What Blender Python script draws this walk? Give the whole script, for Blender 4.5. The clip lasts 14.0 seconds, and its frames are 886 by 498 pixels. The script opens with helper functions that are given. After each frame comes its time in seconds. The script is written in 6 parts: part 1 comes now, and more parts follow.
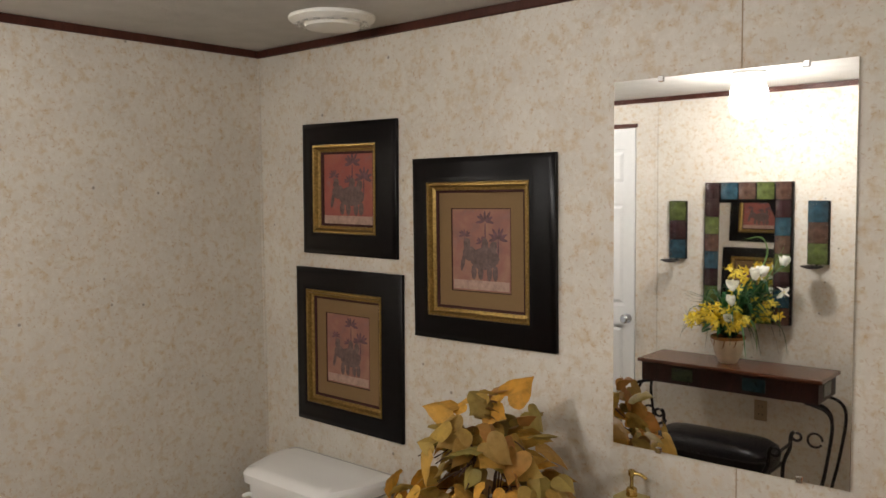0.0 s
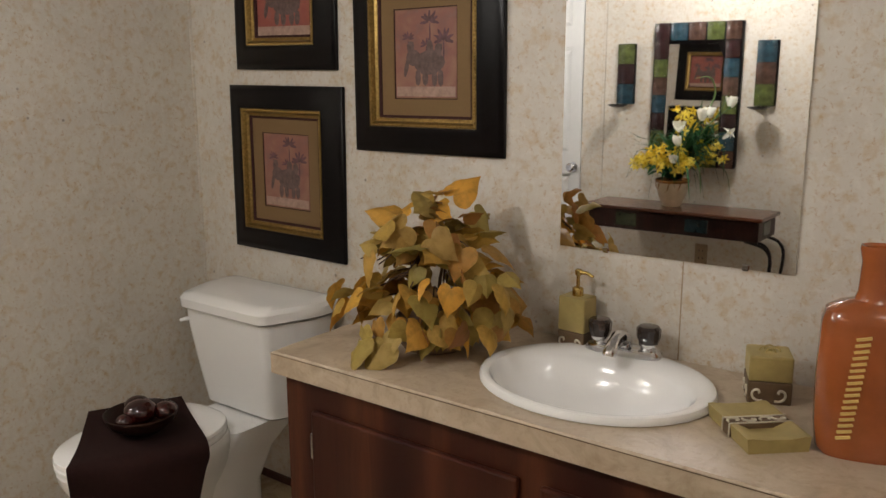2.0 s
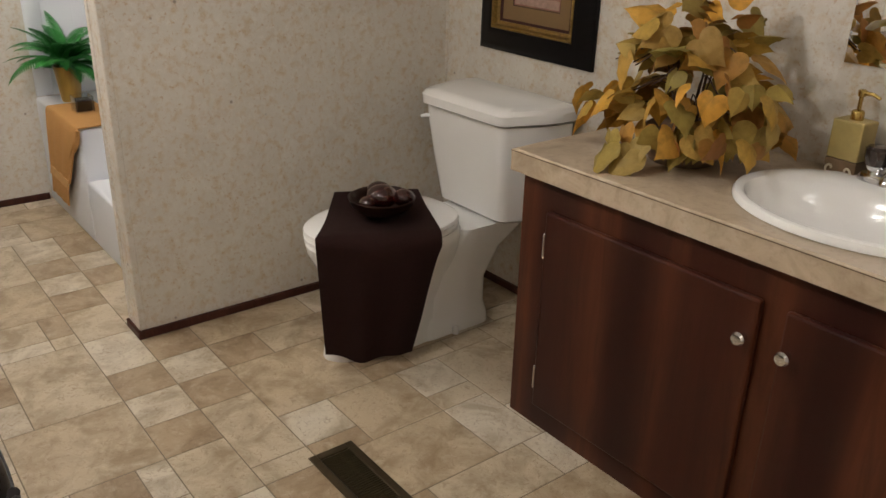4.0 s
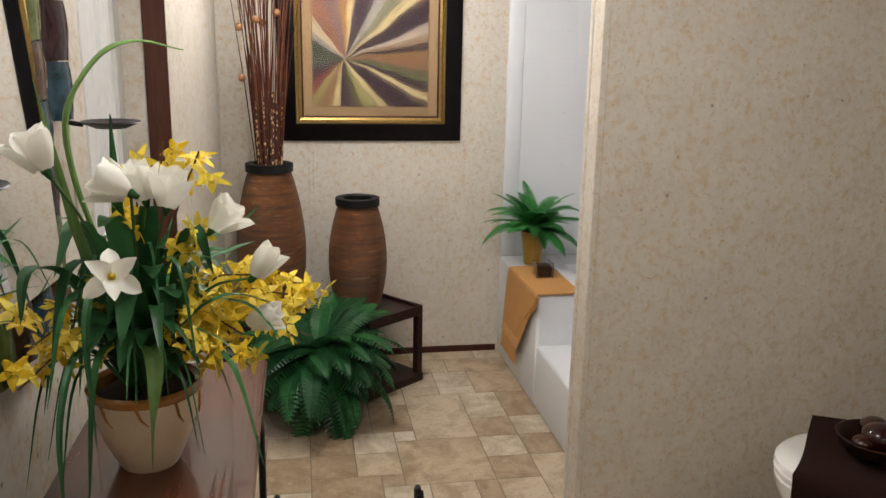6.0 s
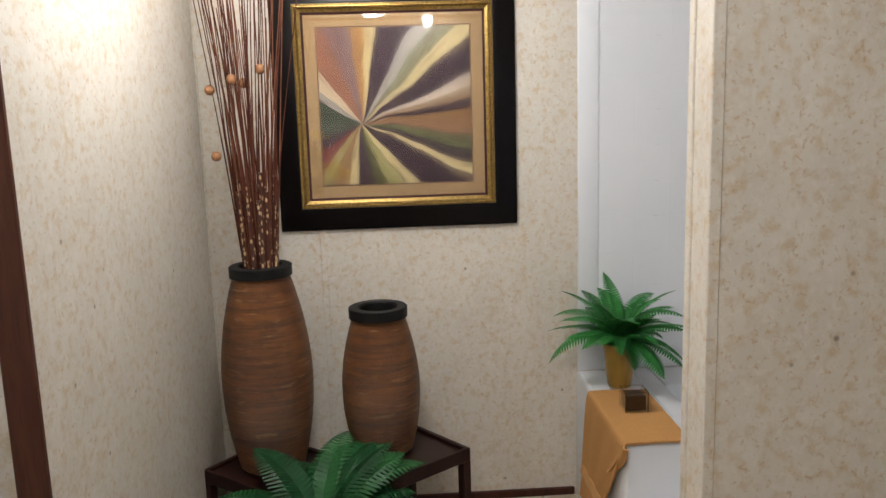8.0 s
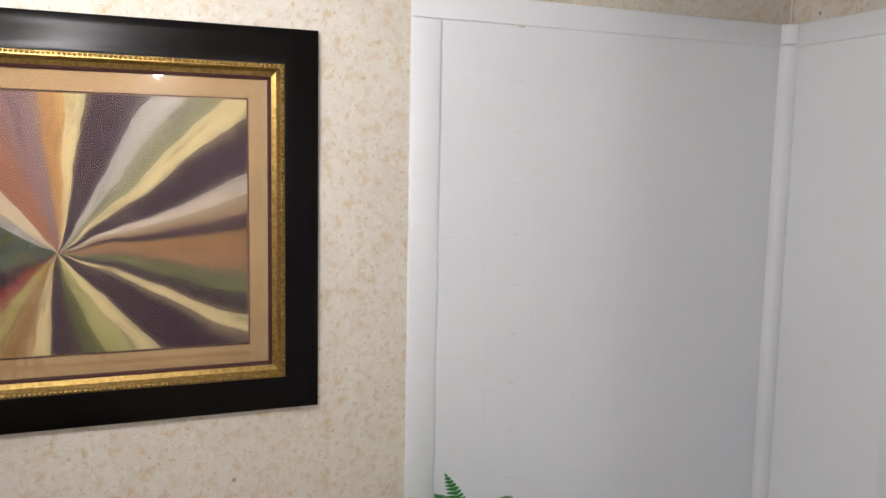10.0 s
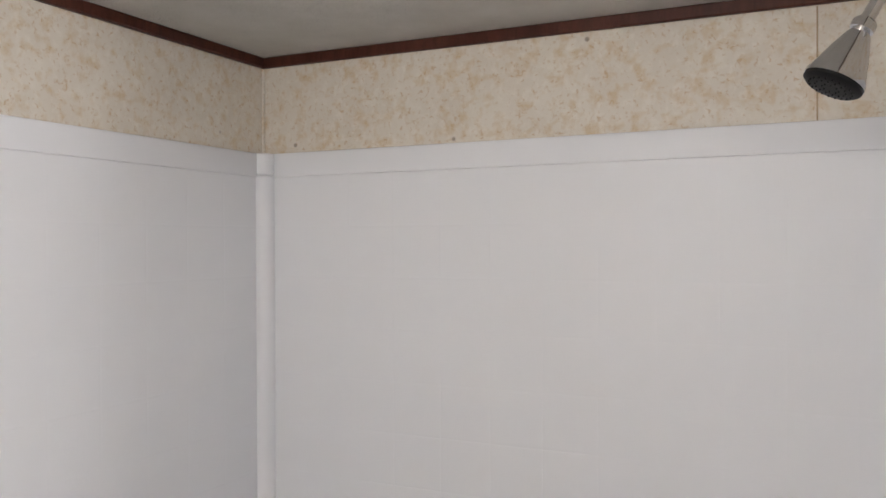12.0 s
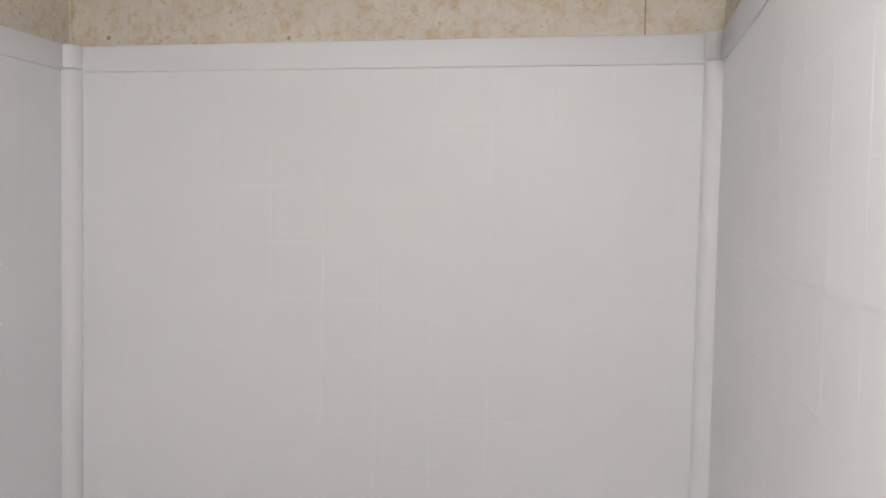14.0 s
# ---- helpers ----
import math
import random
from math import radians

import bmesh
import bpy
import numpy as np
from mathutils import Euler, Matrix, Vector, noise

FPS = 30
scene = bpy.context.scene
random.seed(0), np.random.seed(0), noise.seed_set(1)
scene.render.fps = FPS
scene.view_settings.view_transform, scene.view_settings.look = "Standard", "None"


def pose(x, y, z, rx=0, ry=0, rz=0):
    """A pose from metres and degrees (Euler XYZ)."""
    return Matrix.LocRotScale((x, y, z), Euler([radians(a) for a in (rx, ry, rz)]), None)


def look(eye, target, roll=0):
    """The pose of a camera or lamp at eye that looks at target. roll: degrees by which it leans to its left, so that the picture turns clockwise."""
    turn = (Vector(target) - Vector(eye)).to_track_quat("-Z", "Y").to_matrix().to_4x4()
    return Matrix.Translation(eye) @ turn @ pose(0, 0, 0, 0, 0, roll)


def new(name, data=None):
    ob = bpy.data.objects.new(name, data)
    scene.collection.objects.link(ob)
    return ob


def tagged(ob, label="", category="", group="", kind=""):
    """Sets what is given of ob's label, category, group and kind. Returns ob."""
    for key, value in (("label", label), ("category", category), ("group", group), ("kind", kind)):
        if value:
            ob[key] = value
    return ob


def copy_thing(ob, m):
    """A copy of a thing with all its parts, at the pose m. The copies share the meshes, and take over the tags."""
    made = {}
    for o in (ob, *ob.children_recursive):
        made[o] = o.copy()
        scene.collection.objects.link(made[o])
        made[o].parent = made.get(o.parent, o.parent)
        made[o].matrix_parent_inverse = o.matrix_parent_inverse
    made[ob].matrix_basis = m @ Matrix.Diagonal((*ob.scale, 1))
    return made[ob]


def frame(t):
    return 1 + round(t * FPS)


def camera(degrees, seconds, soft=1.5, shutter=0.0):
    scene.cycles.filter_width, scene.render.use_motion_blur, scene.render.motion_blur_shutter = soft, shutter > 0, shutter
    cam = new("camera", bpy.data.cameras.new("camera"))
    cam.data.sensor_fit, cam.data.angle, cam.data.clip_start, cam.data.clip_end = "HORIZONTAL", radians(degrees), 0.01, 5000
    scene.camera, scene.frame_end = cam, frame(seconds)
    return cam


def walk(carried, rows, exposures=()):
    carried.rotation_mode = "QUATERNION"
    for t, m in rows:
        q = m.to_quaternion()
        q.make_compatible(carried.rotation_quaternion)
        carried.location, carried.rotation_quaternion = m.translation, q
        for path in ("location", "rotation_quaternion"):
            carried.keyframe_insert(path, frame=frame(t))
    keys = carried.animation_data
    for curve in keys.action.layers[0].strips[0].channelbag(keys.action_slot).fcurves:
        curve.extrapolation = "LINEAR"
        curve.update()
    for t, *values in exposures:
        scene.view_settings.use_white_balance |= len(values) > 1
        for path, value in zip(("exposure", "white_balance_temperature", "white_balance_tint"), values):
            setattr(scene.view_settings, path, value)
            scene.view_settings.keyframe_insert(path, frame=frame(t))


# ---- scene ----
cam = camera(56.4, 14.0)
PATH = [
    (0, (0.637, -0.265, 1.749), (-0.661, 1.251, 1.615), -0.6),
    (0.5, (0.612, -0.253, 1.741), (-0.558, 1.363, 1.602), -1.0),
    (1, (0.596, -0.24, 1.665), (-0.535, 1.399, 1.476), -0.7),
    (1.5, (0.588, -0.218, 1.588), (-0.553, 1.399, 1.297), -0.3),
    (2, (0.59, -0.209, 1.503), (-0.581, 1.36, 1.098), -0.2),
    (2.2, (0.592, -0.206, 1.472), (-0.593, 1.337, 1.01), -0.2),
    (4.3, (0.496, -0.277, 1.401), (-1.011, 0.773, 0.61), 1.5),
    (4.5, (0.476, -0.306, 1.418), (-1.093, 0.683, 0.668), 2.2),
    (5, (0.42, -0.363, 1.463), (-1.283, 0.457, 0.812), 3.8),
    (5.5, (0.365, -0.396, 1.49), (-1.463, 0.184, 0.923), 2.7),
    (6, (0.256, -0.378, 1.505), (-1.658, -0.043, 1.031), 1.1),
    (6.5, (0.105, -0.323, 1.492), (-1.849, -0.162, 1.095), -0.2),
    (7, (-0.133, -0.236, 1.463), (-2.098, -0.135, 1.105), -1.6),
    (7.2, (-0.241, -0.193, 1.475), (-2.207, -0.105, 1.12), -1.9),
    (9.5, (-1.506, 0.047, 1.593), (-3.448, 0.452, 1.336), 0.7),
    (10, (-1.767, -0.061, 1.668), (-3.611, 0.677, 1.439), 1.1),
    (10.5, (-1.959, -0.076, 1.72), (-3.651, 0.978, 1.549), 0.6),
    (11, (-2.032, -0.019, 1.725), (-3.536, 1.297, 1.644), -0.6),
    (11.5, (-2.145, 0.001, 1.765), (-3.363, 1.587, 1.721), -0.4),
    (12, (-2.255, -0.052, 1.809), (-3.117, 1.753, 1.796), -0.2),
    (12.5, (-2.29, -0.072, 1.818), (-2.895, 1.834, 1.847), 0.1),
    (13, (-2.318, -0.081, 1.786), (-2.791, 1.862, 1.817), 0.1),
    (13.5, (-2.337, -0.07, 1.736), (-2.773, 1.882, 1.726), 0.7),
    (14, (-2.35, -0.058, 1.674), (-2.745, 1.9, 1.579), 1.2),
]
walk(cam, [(t, look(eye, target, roll)) for t, eye, target, roll in PATH], [(0, 0.0, 6500, 10), (1.0, -0.05, 6500, 10), (2.2, -0.05, 6500, 10), (4.5, 0.07, 6550, 10), (5.0, 0.07, 6500, 10), (6.0, 0.03, 6500, 10), (7.0, -0.03, 6450, 9), (9.5, -0.07, 6200, 10), (10.0, 0.0, 6280, 11), (10.5, 0.02, 6320, 11), (11.5, 0.0, 6420, 12), (12.5, 0.02, 6420, 12), (14, 0.08, 6420, 12)])

# ---- light: three ceiling lamps ----
LAMP = 104.0
world = bpy.data.worlds.new("dim_room")
scene.world = world
world.use_nodes = True
world.node_tree.nodes["Background"].inputs["Color"].default_value = (0.0, 0.0, 0.0, 1)

# ---- materials ----
def mat(name, base, rough=0.5, metal=0.0, coat=0.0):
    m = bpy.data.materials.new(name)
    m.use_nodes = True
    b = m.node_tree.nodes["Principled BSDF"]
    b.inputs["Base Color"].default_value = (*base, 1)
    b.inputs["Roughness"].default_value = rough
    b.inputs["Metallic"].default_value = metal
    b.inputs["Coat Weight"].default_value = coat
    return m


class Net:
    """Small wrapper to wire shader nodes."""

    def __init__(self, m):
        self.t = m.node_tree
        self.b = self.t.nodes["Principled BSDF"]
        self.co = self.t.nodes.new("ShaderNodeTexCoord")

    def node(self, kind, **kw):
        n = self.t.nodes.new(kind)
        for k, v in kw.items():
            if k in n.inputs:
                n.inputs[k].default_value = v
        return n

    def link(self, a, b):
        self.t.links.new(a, b)

    def coords(self, scale=(1, 1, 1), which="Object", rot=(0, 0, 0)):
        mp = self.node("ShaderNodeMapping")
        mp.inputs["Scale"].default_value = scale
        mp.inputs["Rotation"].default_value = rot
        self.link(self.co.outputs[which], mp.inputs["Vector"])
        return mp.outputs["Vector"]

    def noise(self, scale, detail=4, rough=0.55, vec=None, distort=0.0):
        n = self.node("ShaderNodeTexNoise", Scale=scale, Detail=detail, Roughness=rough, Distortion=distort)
        self.link(vec if vec is not None else self.coords(), n.inputs["Vector"])
        return n.outputs["Fac"]

    def voronoi(self, scale, vec=None):
        n = self.node("ShaderNodeTexVoronoi", Scale=scale)
        self.link(vec if vec is not None else self.coords(), n.inputs["Vector"])
        return n

    def ramp(self, fac, stops, constant=False):
        n = self.t.nodes.new("ShaderNodeValToRGB")
        e = n.color_ramp.elements
        while len(e) < len(stops):
            e.new(0.5)
        for el, (p, c) in zip(e, stops):
            el.position = p
            el.color = (*c, 1) if len(c) == 3 else c
        if constant:
            n.color_ramp.interpolation = "CONSTANT"
        self.link(fac, n.inputs["Fac"])
        return n.outputs["Color"]

    def mix(self, fac, a, b, mode="MIX"):
        n = self.t.nodes.new("ShaderNodeMix")
        n.data_type = "RGBA"
        n.blend_type = mode
        self.setv(n.inputs[0], fac)
        self.setv(n.inputs[6], a)
        self.setv(n.inputs[7], b)
        return n.outputs[2]

    def setv(self, sock, v):
        if isinstance(v, (int, float)):
            sock.default_value = v
        elif isinstance(v, tuple):
            sock.default_value = (*v, 1) if len(v) == 3 else v
        else:
            self.link(v, sock)

    def color(self, c):
        self.link(c, self.b.inputs["Base Color"])

    def rough(self, fac, lo, hi):
        n = self.node("ShaderNodeMapRange")
        n.inputs["To Min"].default_value, n.inputs["To Max"].default_value = lo, hi
        self.link(fac, n.inputs["Value"])
        self.link(n.outputs["Result"], self.b.inputs["Roughness"])

    def bump(self, fac, strength=0.2, dist=0.002):
        n = self.node("ShaderNodeBump", Strength=strength, Distance=dist)
        self.link(fac, n.inputs["Height"])
        self.link(n.outputs["Normal"], self.b.inputs["Normal"])

    def random(self):
        return self.node("ShaderNodeObjectInfo").outputs["Random"]


W = (0, 0, 0)
K = (1, 1, 1)


def m_wallpaper():
    m = mat("wallpaper", (0.6, 0.55, 0.47), 0.55)
    n = Net(m)
    big = n.noise(34, 4, 0.52, distort=0.2)
    base = n.ramp(n.noise(7, 3), [(0.3, (0.57, 0.525, 0.46)), (0.7, (0.63, 0.59, 0.525))])
    tan = n.ramp(big, [(0.50, W), (0.68, (0.60, 0.60, 0.60))])
    c = n.mix(tan, base, (0.50, 0.36, 0.195))
    c = n.mix(n.ramp(n.noise(62, 4, 0.6), [(0.50, W), (0.70, (0.6, 0.6, 0.6))]), c, (0.68, 0.645, 0.585))
    c = n.mix(n.ramp(n.noise(95, 3, 0.55, distort=0.6), [(0.575, W), (0.70, (0.58, 0.58, 0.58))]), c, (0.43, 0.275, 0.135))
    v = n.voronoi(9)
    c = n.mix(n.ramp(v.outputs["Distance"], [(0.030, (0.75, 0.75, 0.75)), (0.062, W)]), c, (0.16, 0.125, 0.105))
    n.color(c)
    n.bump(n.noise(300, 2), 0.08, 0.001)
    n.rough(big, 0.5, 0.62)
    return m


def m_ceiling():
    m = mat("ceiling_texture", (0.70, 0.68, 0.63), 0.55)
    n = Net(m)
    n.color(n.ramp(n.noise(9, 4), [(0.3, (0.68, 0.655, 0.605)), (0.7, (0.77, 0.745, 0.70))]))
    n.bump(n.noise(62, 5, 0.75), 1.0, 0.020)
    return m


def m_wood(name, dark, light, scale=(1, 1, 1), rough=0.38, bands=True, coat=0.0):
    m = mat(name, dark, rough, 0, coat)
    n = Net(m)
    g = n.noise(14, 6, 0.65, n.coords(scale), 0.8)
    c = n.ramp(g, [(0.3, dark), (0.72, light)])
    if bands:
        fine = n.noise(90, 3, 0.6, n.coords(scale))
        c = n.mix(n.ramp(fine, [(0.45, W), (0.75, (0.5, 0.5, 0.5))]), c, tuple(x * 0.45 for x in dark))
    n.color(c)
    n.rough(g, rough - 0.06, rough + 0.12)
    n.bump(g, 0.06, 0.001)
    return m


def m_tile():
    m = mat("vinyl_tile", (0.5, 0.4, 0.28), 0.42)
    n = Net(m)
    co = n.co.outputs["Object"]
    off = n.node("ShaderNodeVectorMath")
    off.operation = "ADD"
    n.link(co, off.inputs[0])
    sc = n.node("ShaderNodeVectorMath")
    sc.operation = "SCALE"
    info = n.node("ShaderNodeObjectInfo")
    n.link(info.outputs["Location"], sc.inputs[0])
    sc.inputs["Scale"].default_value = 3.7
    n.link(sc.outputs[0], off.inputs[1])
    vec = off.outputs[0]
    a = n.noise(8, 6, 0.62, vec, 0.7)
    b = n.noise(30, 5, 0.7, vec, 0.4)
    own = n.node("ShaderNodeObjectInfo").outputs["Color"]
    c = n.mix(n.ramp(a, [(0.42, W), (0.66, (0.8, 0.8, 0.8))]), own, n.mix(1.0, own, (0.50, 0.425, 0.335), "MULTIPLY"))
    c = n.mix(n.ramp(b, [(0.52, W), (0.74, (0.5, 0.5, 0.5))]), c, (0.60, 0.51, 0.39))
    c = n.mix(n.ramp(n.noise(52, 5, 0.72, vec, 1.4), [(0.53, W), (0.70, (0.72, 0.72, 0.72))]), c, (0.24, 0.155, 0.088))
    n.color(c)
    n.bump(b, 0.12, 0.0015)
    n.rough(a, 0.34, 0.5)
    return m


def m_plain(name, base, rough, scale=40, spread=0.12, bump=0.05, metal=0.0, coat=0.0, dist=0.001):
    """Nearly plain surface with faint two-scale variation."""
    m = mat(name, base, rough, metal, coat)
    n = Net(m)
    lo = tuple(x * (1 - spread) for x in base)
    hi = tuple(min(1, x * (1 + spread)) for x in base)
    f = n.noise(scale, 5, 0.6)
    f2 = n.noise(scale * 0.16, 2)
    c = n.ramp(f, [(0.3, lo), (0.7, hi)])
    n.color(n.mix(n.ramp(f2, [(0.30, W), (0.80, (0.4, 0.4, 0.4))]), c, lo))
    n.rough(f, max(0.02, rough - 0.05), rough + 0.06)
    if bump:
        n.bump(f, bump, dist)
    return m


WALLPAPER = m_wallpaper()
CEILING = m_ceiling()
TRIM = m_wood("trim_wood", (0.040, 0.012, 0.008), (0.085, 0.028, 0.018), (1, 1, 0.2), 0.35)
CASING = m_wood("casing_wood", (0.060, 0.020, 0.012), (0.095, 0.036, 0.022), (1, 1, 0.1), 0.4)
TILE = m_tile()
GROUT = m_plain("grout", (0.22, 0.175, 0.12), 0.8)
SURROUND = m_plain("surround_plastic", (0.725, 0.74, 0.775), 0.46, 5, 0.008, 0)
SURROUND.node_tree.nodes["Principled BSDF"].inputs["Specular IOR Level"].default_value = 0.35
PORCELAIN = m_plain("porcelain", (0.89, 0.885, 0.87), 0.15, 6, 0.006, 0, 0, 0.1)
DOORWHITE = m_plain("door_paint", (0.70, 0.70, 0.69), 0.35, 30, 0.03, 0.03)
BLACKWOOD = m_plain("black_frame_wood", (0.0032, 0.0022, 0.0024), 0.30, 60, 0.3, 0)
GOLD = m_plain("gilt_moulding", (0.30, 0.195, 0.058), 0.34, 120, 0.4, 0.25, 0.8)
MATBOARD = m_plain("mat_board", (0.185, 0.112, 0.046), 0.85, 120, 0.06)
BLACKWOOD.node_tree.nodes["Principled BSDF"].inputs["Specular IOR Level"].default_value = 0.17
LINER = m_plain("print_liner", (0.045, 0.014, 0.012), 0.7)
MIRROR = mat("mirror_silver", (0.93, 0.93, 0.92), 0.015, 1.0)
CHROME = m_plain("chrome", (0.72, 0.72, 0.73), 0.13, 50, 0.03, 0, 1.0)
SMOKE = m_plain("smoked_acrylic", (0.03, 0.018, 0.014), 0.08, 40, 0.3, 0, 0, 0.5)
BRASS = m_plain("brushed_brass", (0.55, 0.38, 0.12), 0.25, 80, 0.15, 0.03, 1.0)
IRON = m_plain("black_iron", (0.022, 0.018, 0.018), 0.42, 90, 0.3, 0.2, 0.6)
LEATHER = m_plain("black_leather", (0.006, 0.005, 0.0055), 0.28, 160, 0.25, 0.06, 0, 0.0)
LEATHER.node_tree.nodes["Principled BSDF"].inputs["Specular IOR Level"].default_value = 0.3
TOWELBROWN = m_plain("brown_towel_cloth", (0.021, 0.0065, 0.005), 0.95, 420, 0.45, 0.7, 0, 0, 0.004)
TOWELTAN = m_plain("orange_towel_cloth", (0.53, 0.275, 0.095), 0.95, 420, 0.25, 0.7, 0, 0, 0.004)
TOWELBAND = m_plain("towel_band_cloth", (0.60, 0.33, 0.12), 0.8, 300, 0.2, 0.4)
REDGLASS = m_plain("dark_red_glaze", (0.030, 0.0045, 0.004), 0.10, 18, 0.6, 0.1, 0, 0.2)
RATTAN_DARK = m_plain("black_rim", (0.006, 0.006, 0.006), 0.5, 80, 0.4, 0.3)
ESPRESSO = m_wood("espresso_wood", (0.016, 0.006, 0.005), (0.040, 0.014, 0.010), (1, 1, 0.3), 0.36)
TABLETOP = m_wood("table_top_wood", (0.062, 0.017, 0.008), (0.125, 0.040, 0.018), (0.15, 1, 1), 0.22, True, 0.4)
CERAMIC = m_plain("cream_ceramic", (0.62, 0.50, 0.35), 0.3, 14, 0.12, 0.03, 0, 0.3)
GLAZE = m_plain("amber_glaze", (0.36, 0.16, 0.045), 0.25, 20, 0.35, 0.05, 0, 0.4)
TERRA = m_plain("orange_brown_glaze", (0.33, 0.088, 0.022), 0.17, 9, 0.22, 0.04, 0, 0.5)
YELLOWMARK = m_plain("yellow_paint", (0.66, 0.44, 0.13), 0.5)
OLIVE = m_plain("olive_resin", (0.37, 0.285, 0.105), 0.4, 22, 0.16, 0.05)
OLIVEBROWN = m_plain("brown_resin_band", (0.13, 0.080, 0.040), 0.5, 40, 0.2, 0.1)
SILVERLEAF = m_plain("pale_scroll_relief", (0.62, 0.57, 0.46), 0.35, 60, 0.1, 0.1, 0.3)
BULBGLASS = mat("lamp_glass", (0.9, 0.88, 0.82), 0.3)
PLASTIC = m_plain("white_plastic", (0.76, 0.75, 0.71), 0.4, 30, 0.03)
SOIL = m_plain("dark_moss", (0.03, 0.018, 0.010), 0.9, 120, 0.5, 0.6)
BRONZE = m_plain("bronze_register", (0.085, 0.062, 0.034), 0.4, 90, 0.2, 0.1, 0.7)
DARK = mat("dark_void", (0.006, 0.005, 0.005), 0.9)
CANDLE = m_plain("dark_candle", (0.022, 0.010, 0.007), 0.3, 40, 0.4, 0.1)


def m_counter():
    m = mat("counter_laminate", (0.45, 0.36, 0.26), 0.32)
    n = Net(m)
    a = n.noise(11, 6, 0.65, None, 1.0)
    c = n.ramp(a, [(0.3, (0.36, 0.275, 0.185)), (0.5, (0.47, 0.375, 0.27)), (0.72, (0.55, 0.46, 0.35))])
    c = n.mix(n.ramp(n.noise(48, 5, 0.7), [(0.52, W), (0.72, (0.6, 0.6, 0.6))]), c, (0.33, 0.235, 0.15))
    n.color(c)
    n.rough(a, 0.26, 0.4)
    return m


COUNTER = m_counter()


def m_cabinet():
    m = mat("cherry_cabinet", (0.09, 0.025, 0.012), 0.36, 0, 0.0)
    n = Net(m)
    plank = n.noise(6.5, 1, 0.4, n.coords((1, 1, 0.04)))
    grain = n.noise(22, 6, 0.7, n.coords((1, 1, 0.09)), 0.6)
    c = n.ramp(plank, [(0.35, (0.026, 0.0065, 0.0045)), (0.5, (0.050, 0.0135, 0.0075)), (0.62, (0.088, 0.027, 0.0125))])
    c = n.mix(n.ramp(grain, [(0.42, W), (0.72, (0.75, 0.75, 0.75))]), c, (0.028, 0.008, 0.005))
    n.color(c)
    n.rough(grain, 0.3, 0.46)
    n.bump(grain, 0.05, 0.001)
    return m


CABINET = m_cabinet()


def m_rattan():
    m = mat("wound_rattan", (0.20, 0.09, 0.032), 0.42, 0, 0.1)
    n = Net(m)
    co = n.coords((1, 1, 1))
    wv = n.node("ShaderNodeTexWave", Scale=85.0, Distortion=9.0, Detail=4.0)
    wv.bands_direction = "Z"
    n.link(co, wv.inputs["Vector"])
    f = n.noise(10, 5, 0.6)
    c = n.ramp(f, [(0.3, (0.140, 0.042, 0.009)), (0.7, (0.29, 0.105, 0.024))])
    c = n.mix(n.ramp(wv.outputs["Fac"], [(0.0, (0.42, 0.42, 0.42)), (0.5, W)]), c, (0.055, 0.017, 0.006))
    c = n.mix(n.ramp(n.noise(9, 4, 0.7, n.coords((0.5, 0.5, 7.0))), [(0.46, W), (0.62, (0.7, 0.7, 0.7))]), c, (0.060, 0.019, 0.007))
    # pale streaks: highlights on the strands, put into the base colour
    c = n.mix(n.ramp(n.noise(30, 4, 0.7, n.coords((0.35, 0.35, 2.5))), [(0.58, W), (0.70, (0.75, 0.75, 0.75))]), c, (0.42, 0.23, 0.095))
    n.color(c)
    n.bump(wv.outputs["Fac"], 0.9, 0.004)
    return m


RATTAN = m_rattan()


def m_leaf(name, stops, rough=0.45, scale=18, vein=0.3):
    m = mat(name, stops[0][1], rough)
    n = Net(m)
    r = n.ramp(n.random(), stops)
    f = n.noise(scale, 4, 0.6)
    c = n.mix(n.ramp(f, [(0.42, W), (0.72, (0.6, 0.6, 0.6))]), r, tuple(x * 0.45 for x in stops[0][1]))
    n.color(c)
    n.bump(n.noise(scale * 4, 3), vein, 0.002)
    n.b.inputs["Subsurface Weight"].default_value = 0.0
    return m


FERN = m_leaf("fern_green", [(0.0, (0.022, 0.13, 0.026)), (0.5, (0.032, 0.20, 0.042)), (1.0, (0.060, 0.29, 0.062))], 0.42)
FERNDARK = m_leaf("fern_dark_green", [(0.0, (0.010, 0.058, 0.018)), (0.6, (0.015, 0.088, 0.026)), (1.0, (0.028, 0.13, 0.036))], 0.42)
AUTUMN = m_leaf("autumn_leaf", [(0.0, (0.44, 0.285, 0.065)), (0.14, (0.27, 0.235, 0.065)), (0.26, (0.52, 0.32, 0.062)), (0.40, (0.43, 0.19, 0.052)), (0.52, (0.36, 0.285, 0.080)), (0.64, (0.30, 0.13, 0.050)), (0.76, (0.46, 0.35, 0.10)), (0.88, (0.64, 0.32, 0.05)), (1.0, (0.66, 0.38, 0.06))], 0.5, 44)
BLADE = m_leaf("blade_green", [(0.0, (0.016, 0.065, 0.020)), (0.5, (0.030, 0.115, 0.038)), (0.80, (0.050, 0.18, 0.070)), (0.93, (0.06, 0.20, 0.07)), (1.0, (0.20, 0.40, 0.06))], 0.4)
PETALWHITE = m_plain("white_petal", (0.86, 0.85, 0.79), 0.5, 30, 0.04, 0.1)
PETALYELLOW = m_leaf("yellow_petal", [(0.0, (0.84, 0.58, 0.03)), (0.5, (0.88, 0.68, 0.05)), (1.0, (0.90, 0.74, 0.12))], 0.5)
STEM = m_plain("brown_stem", (0.07, 0.035, 0.018), 0.7)
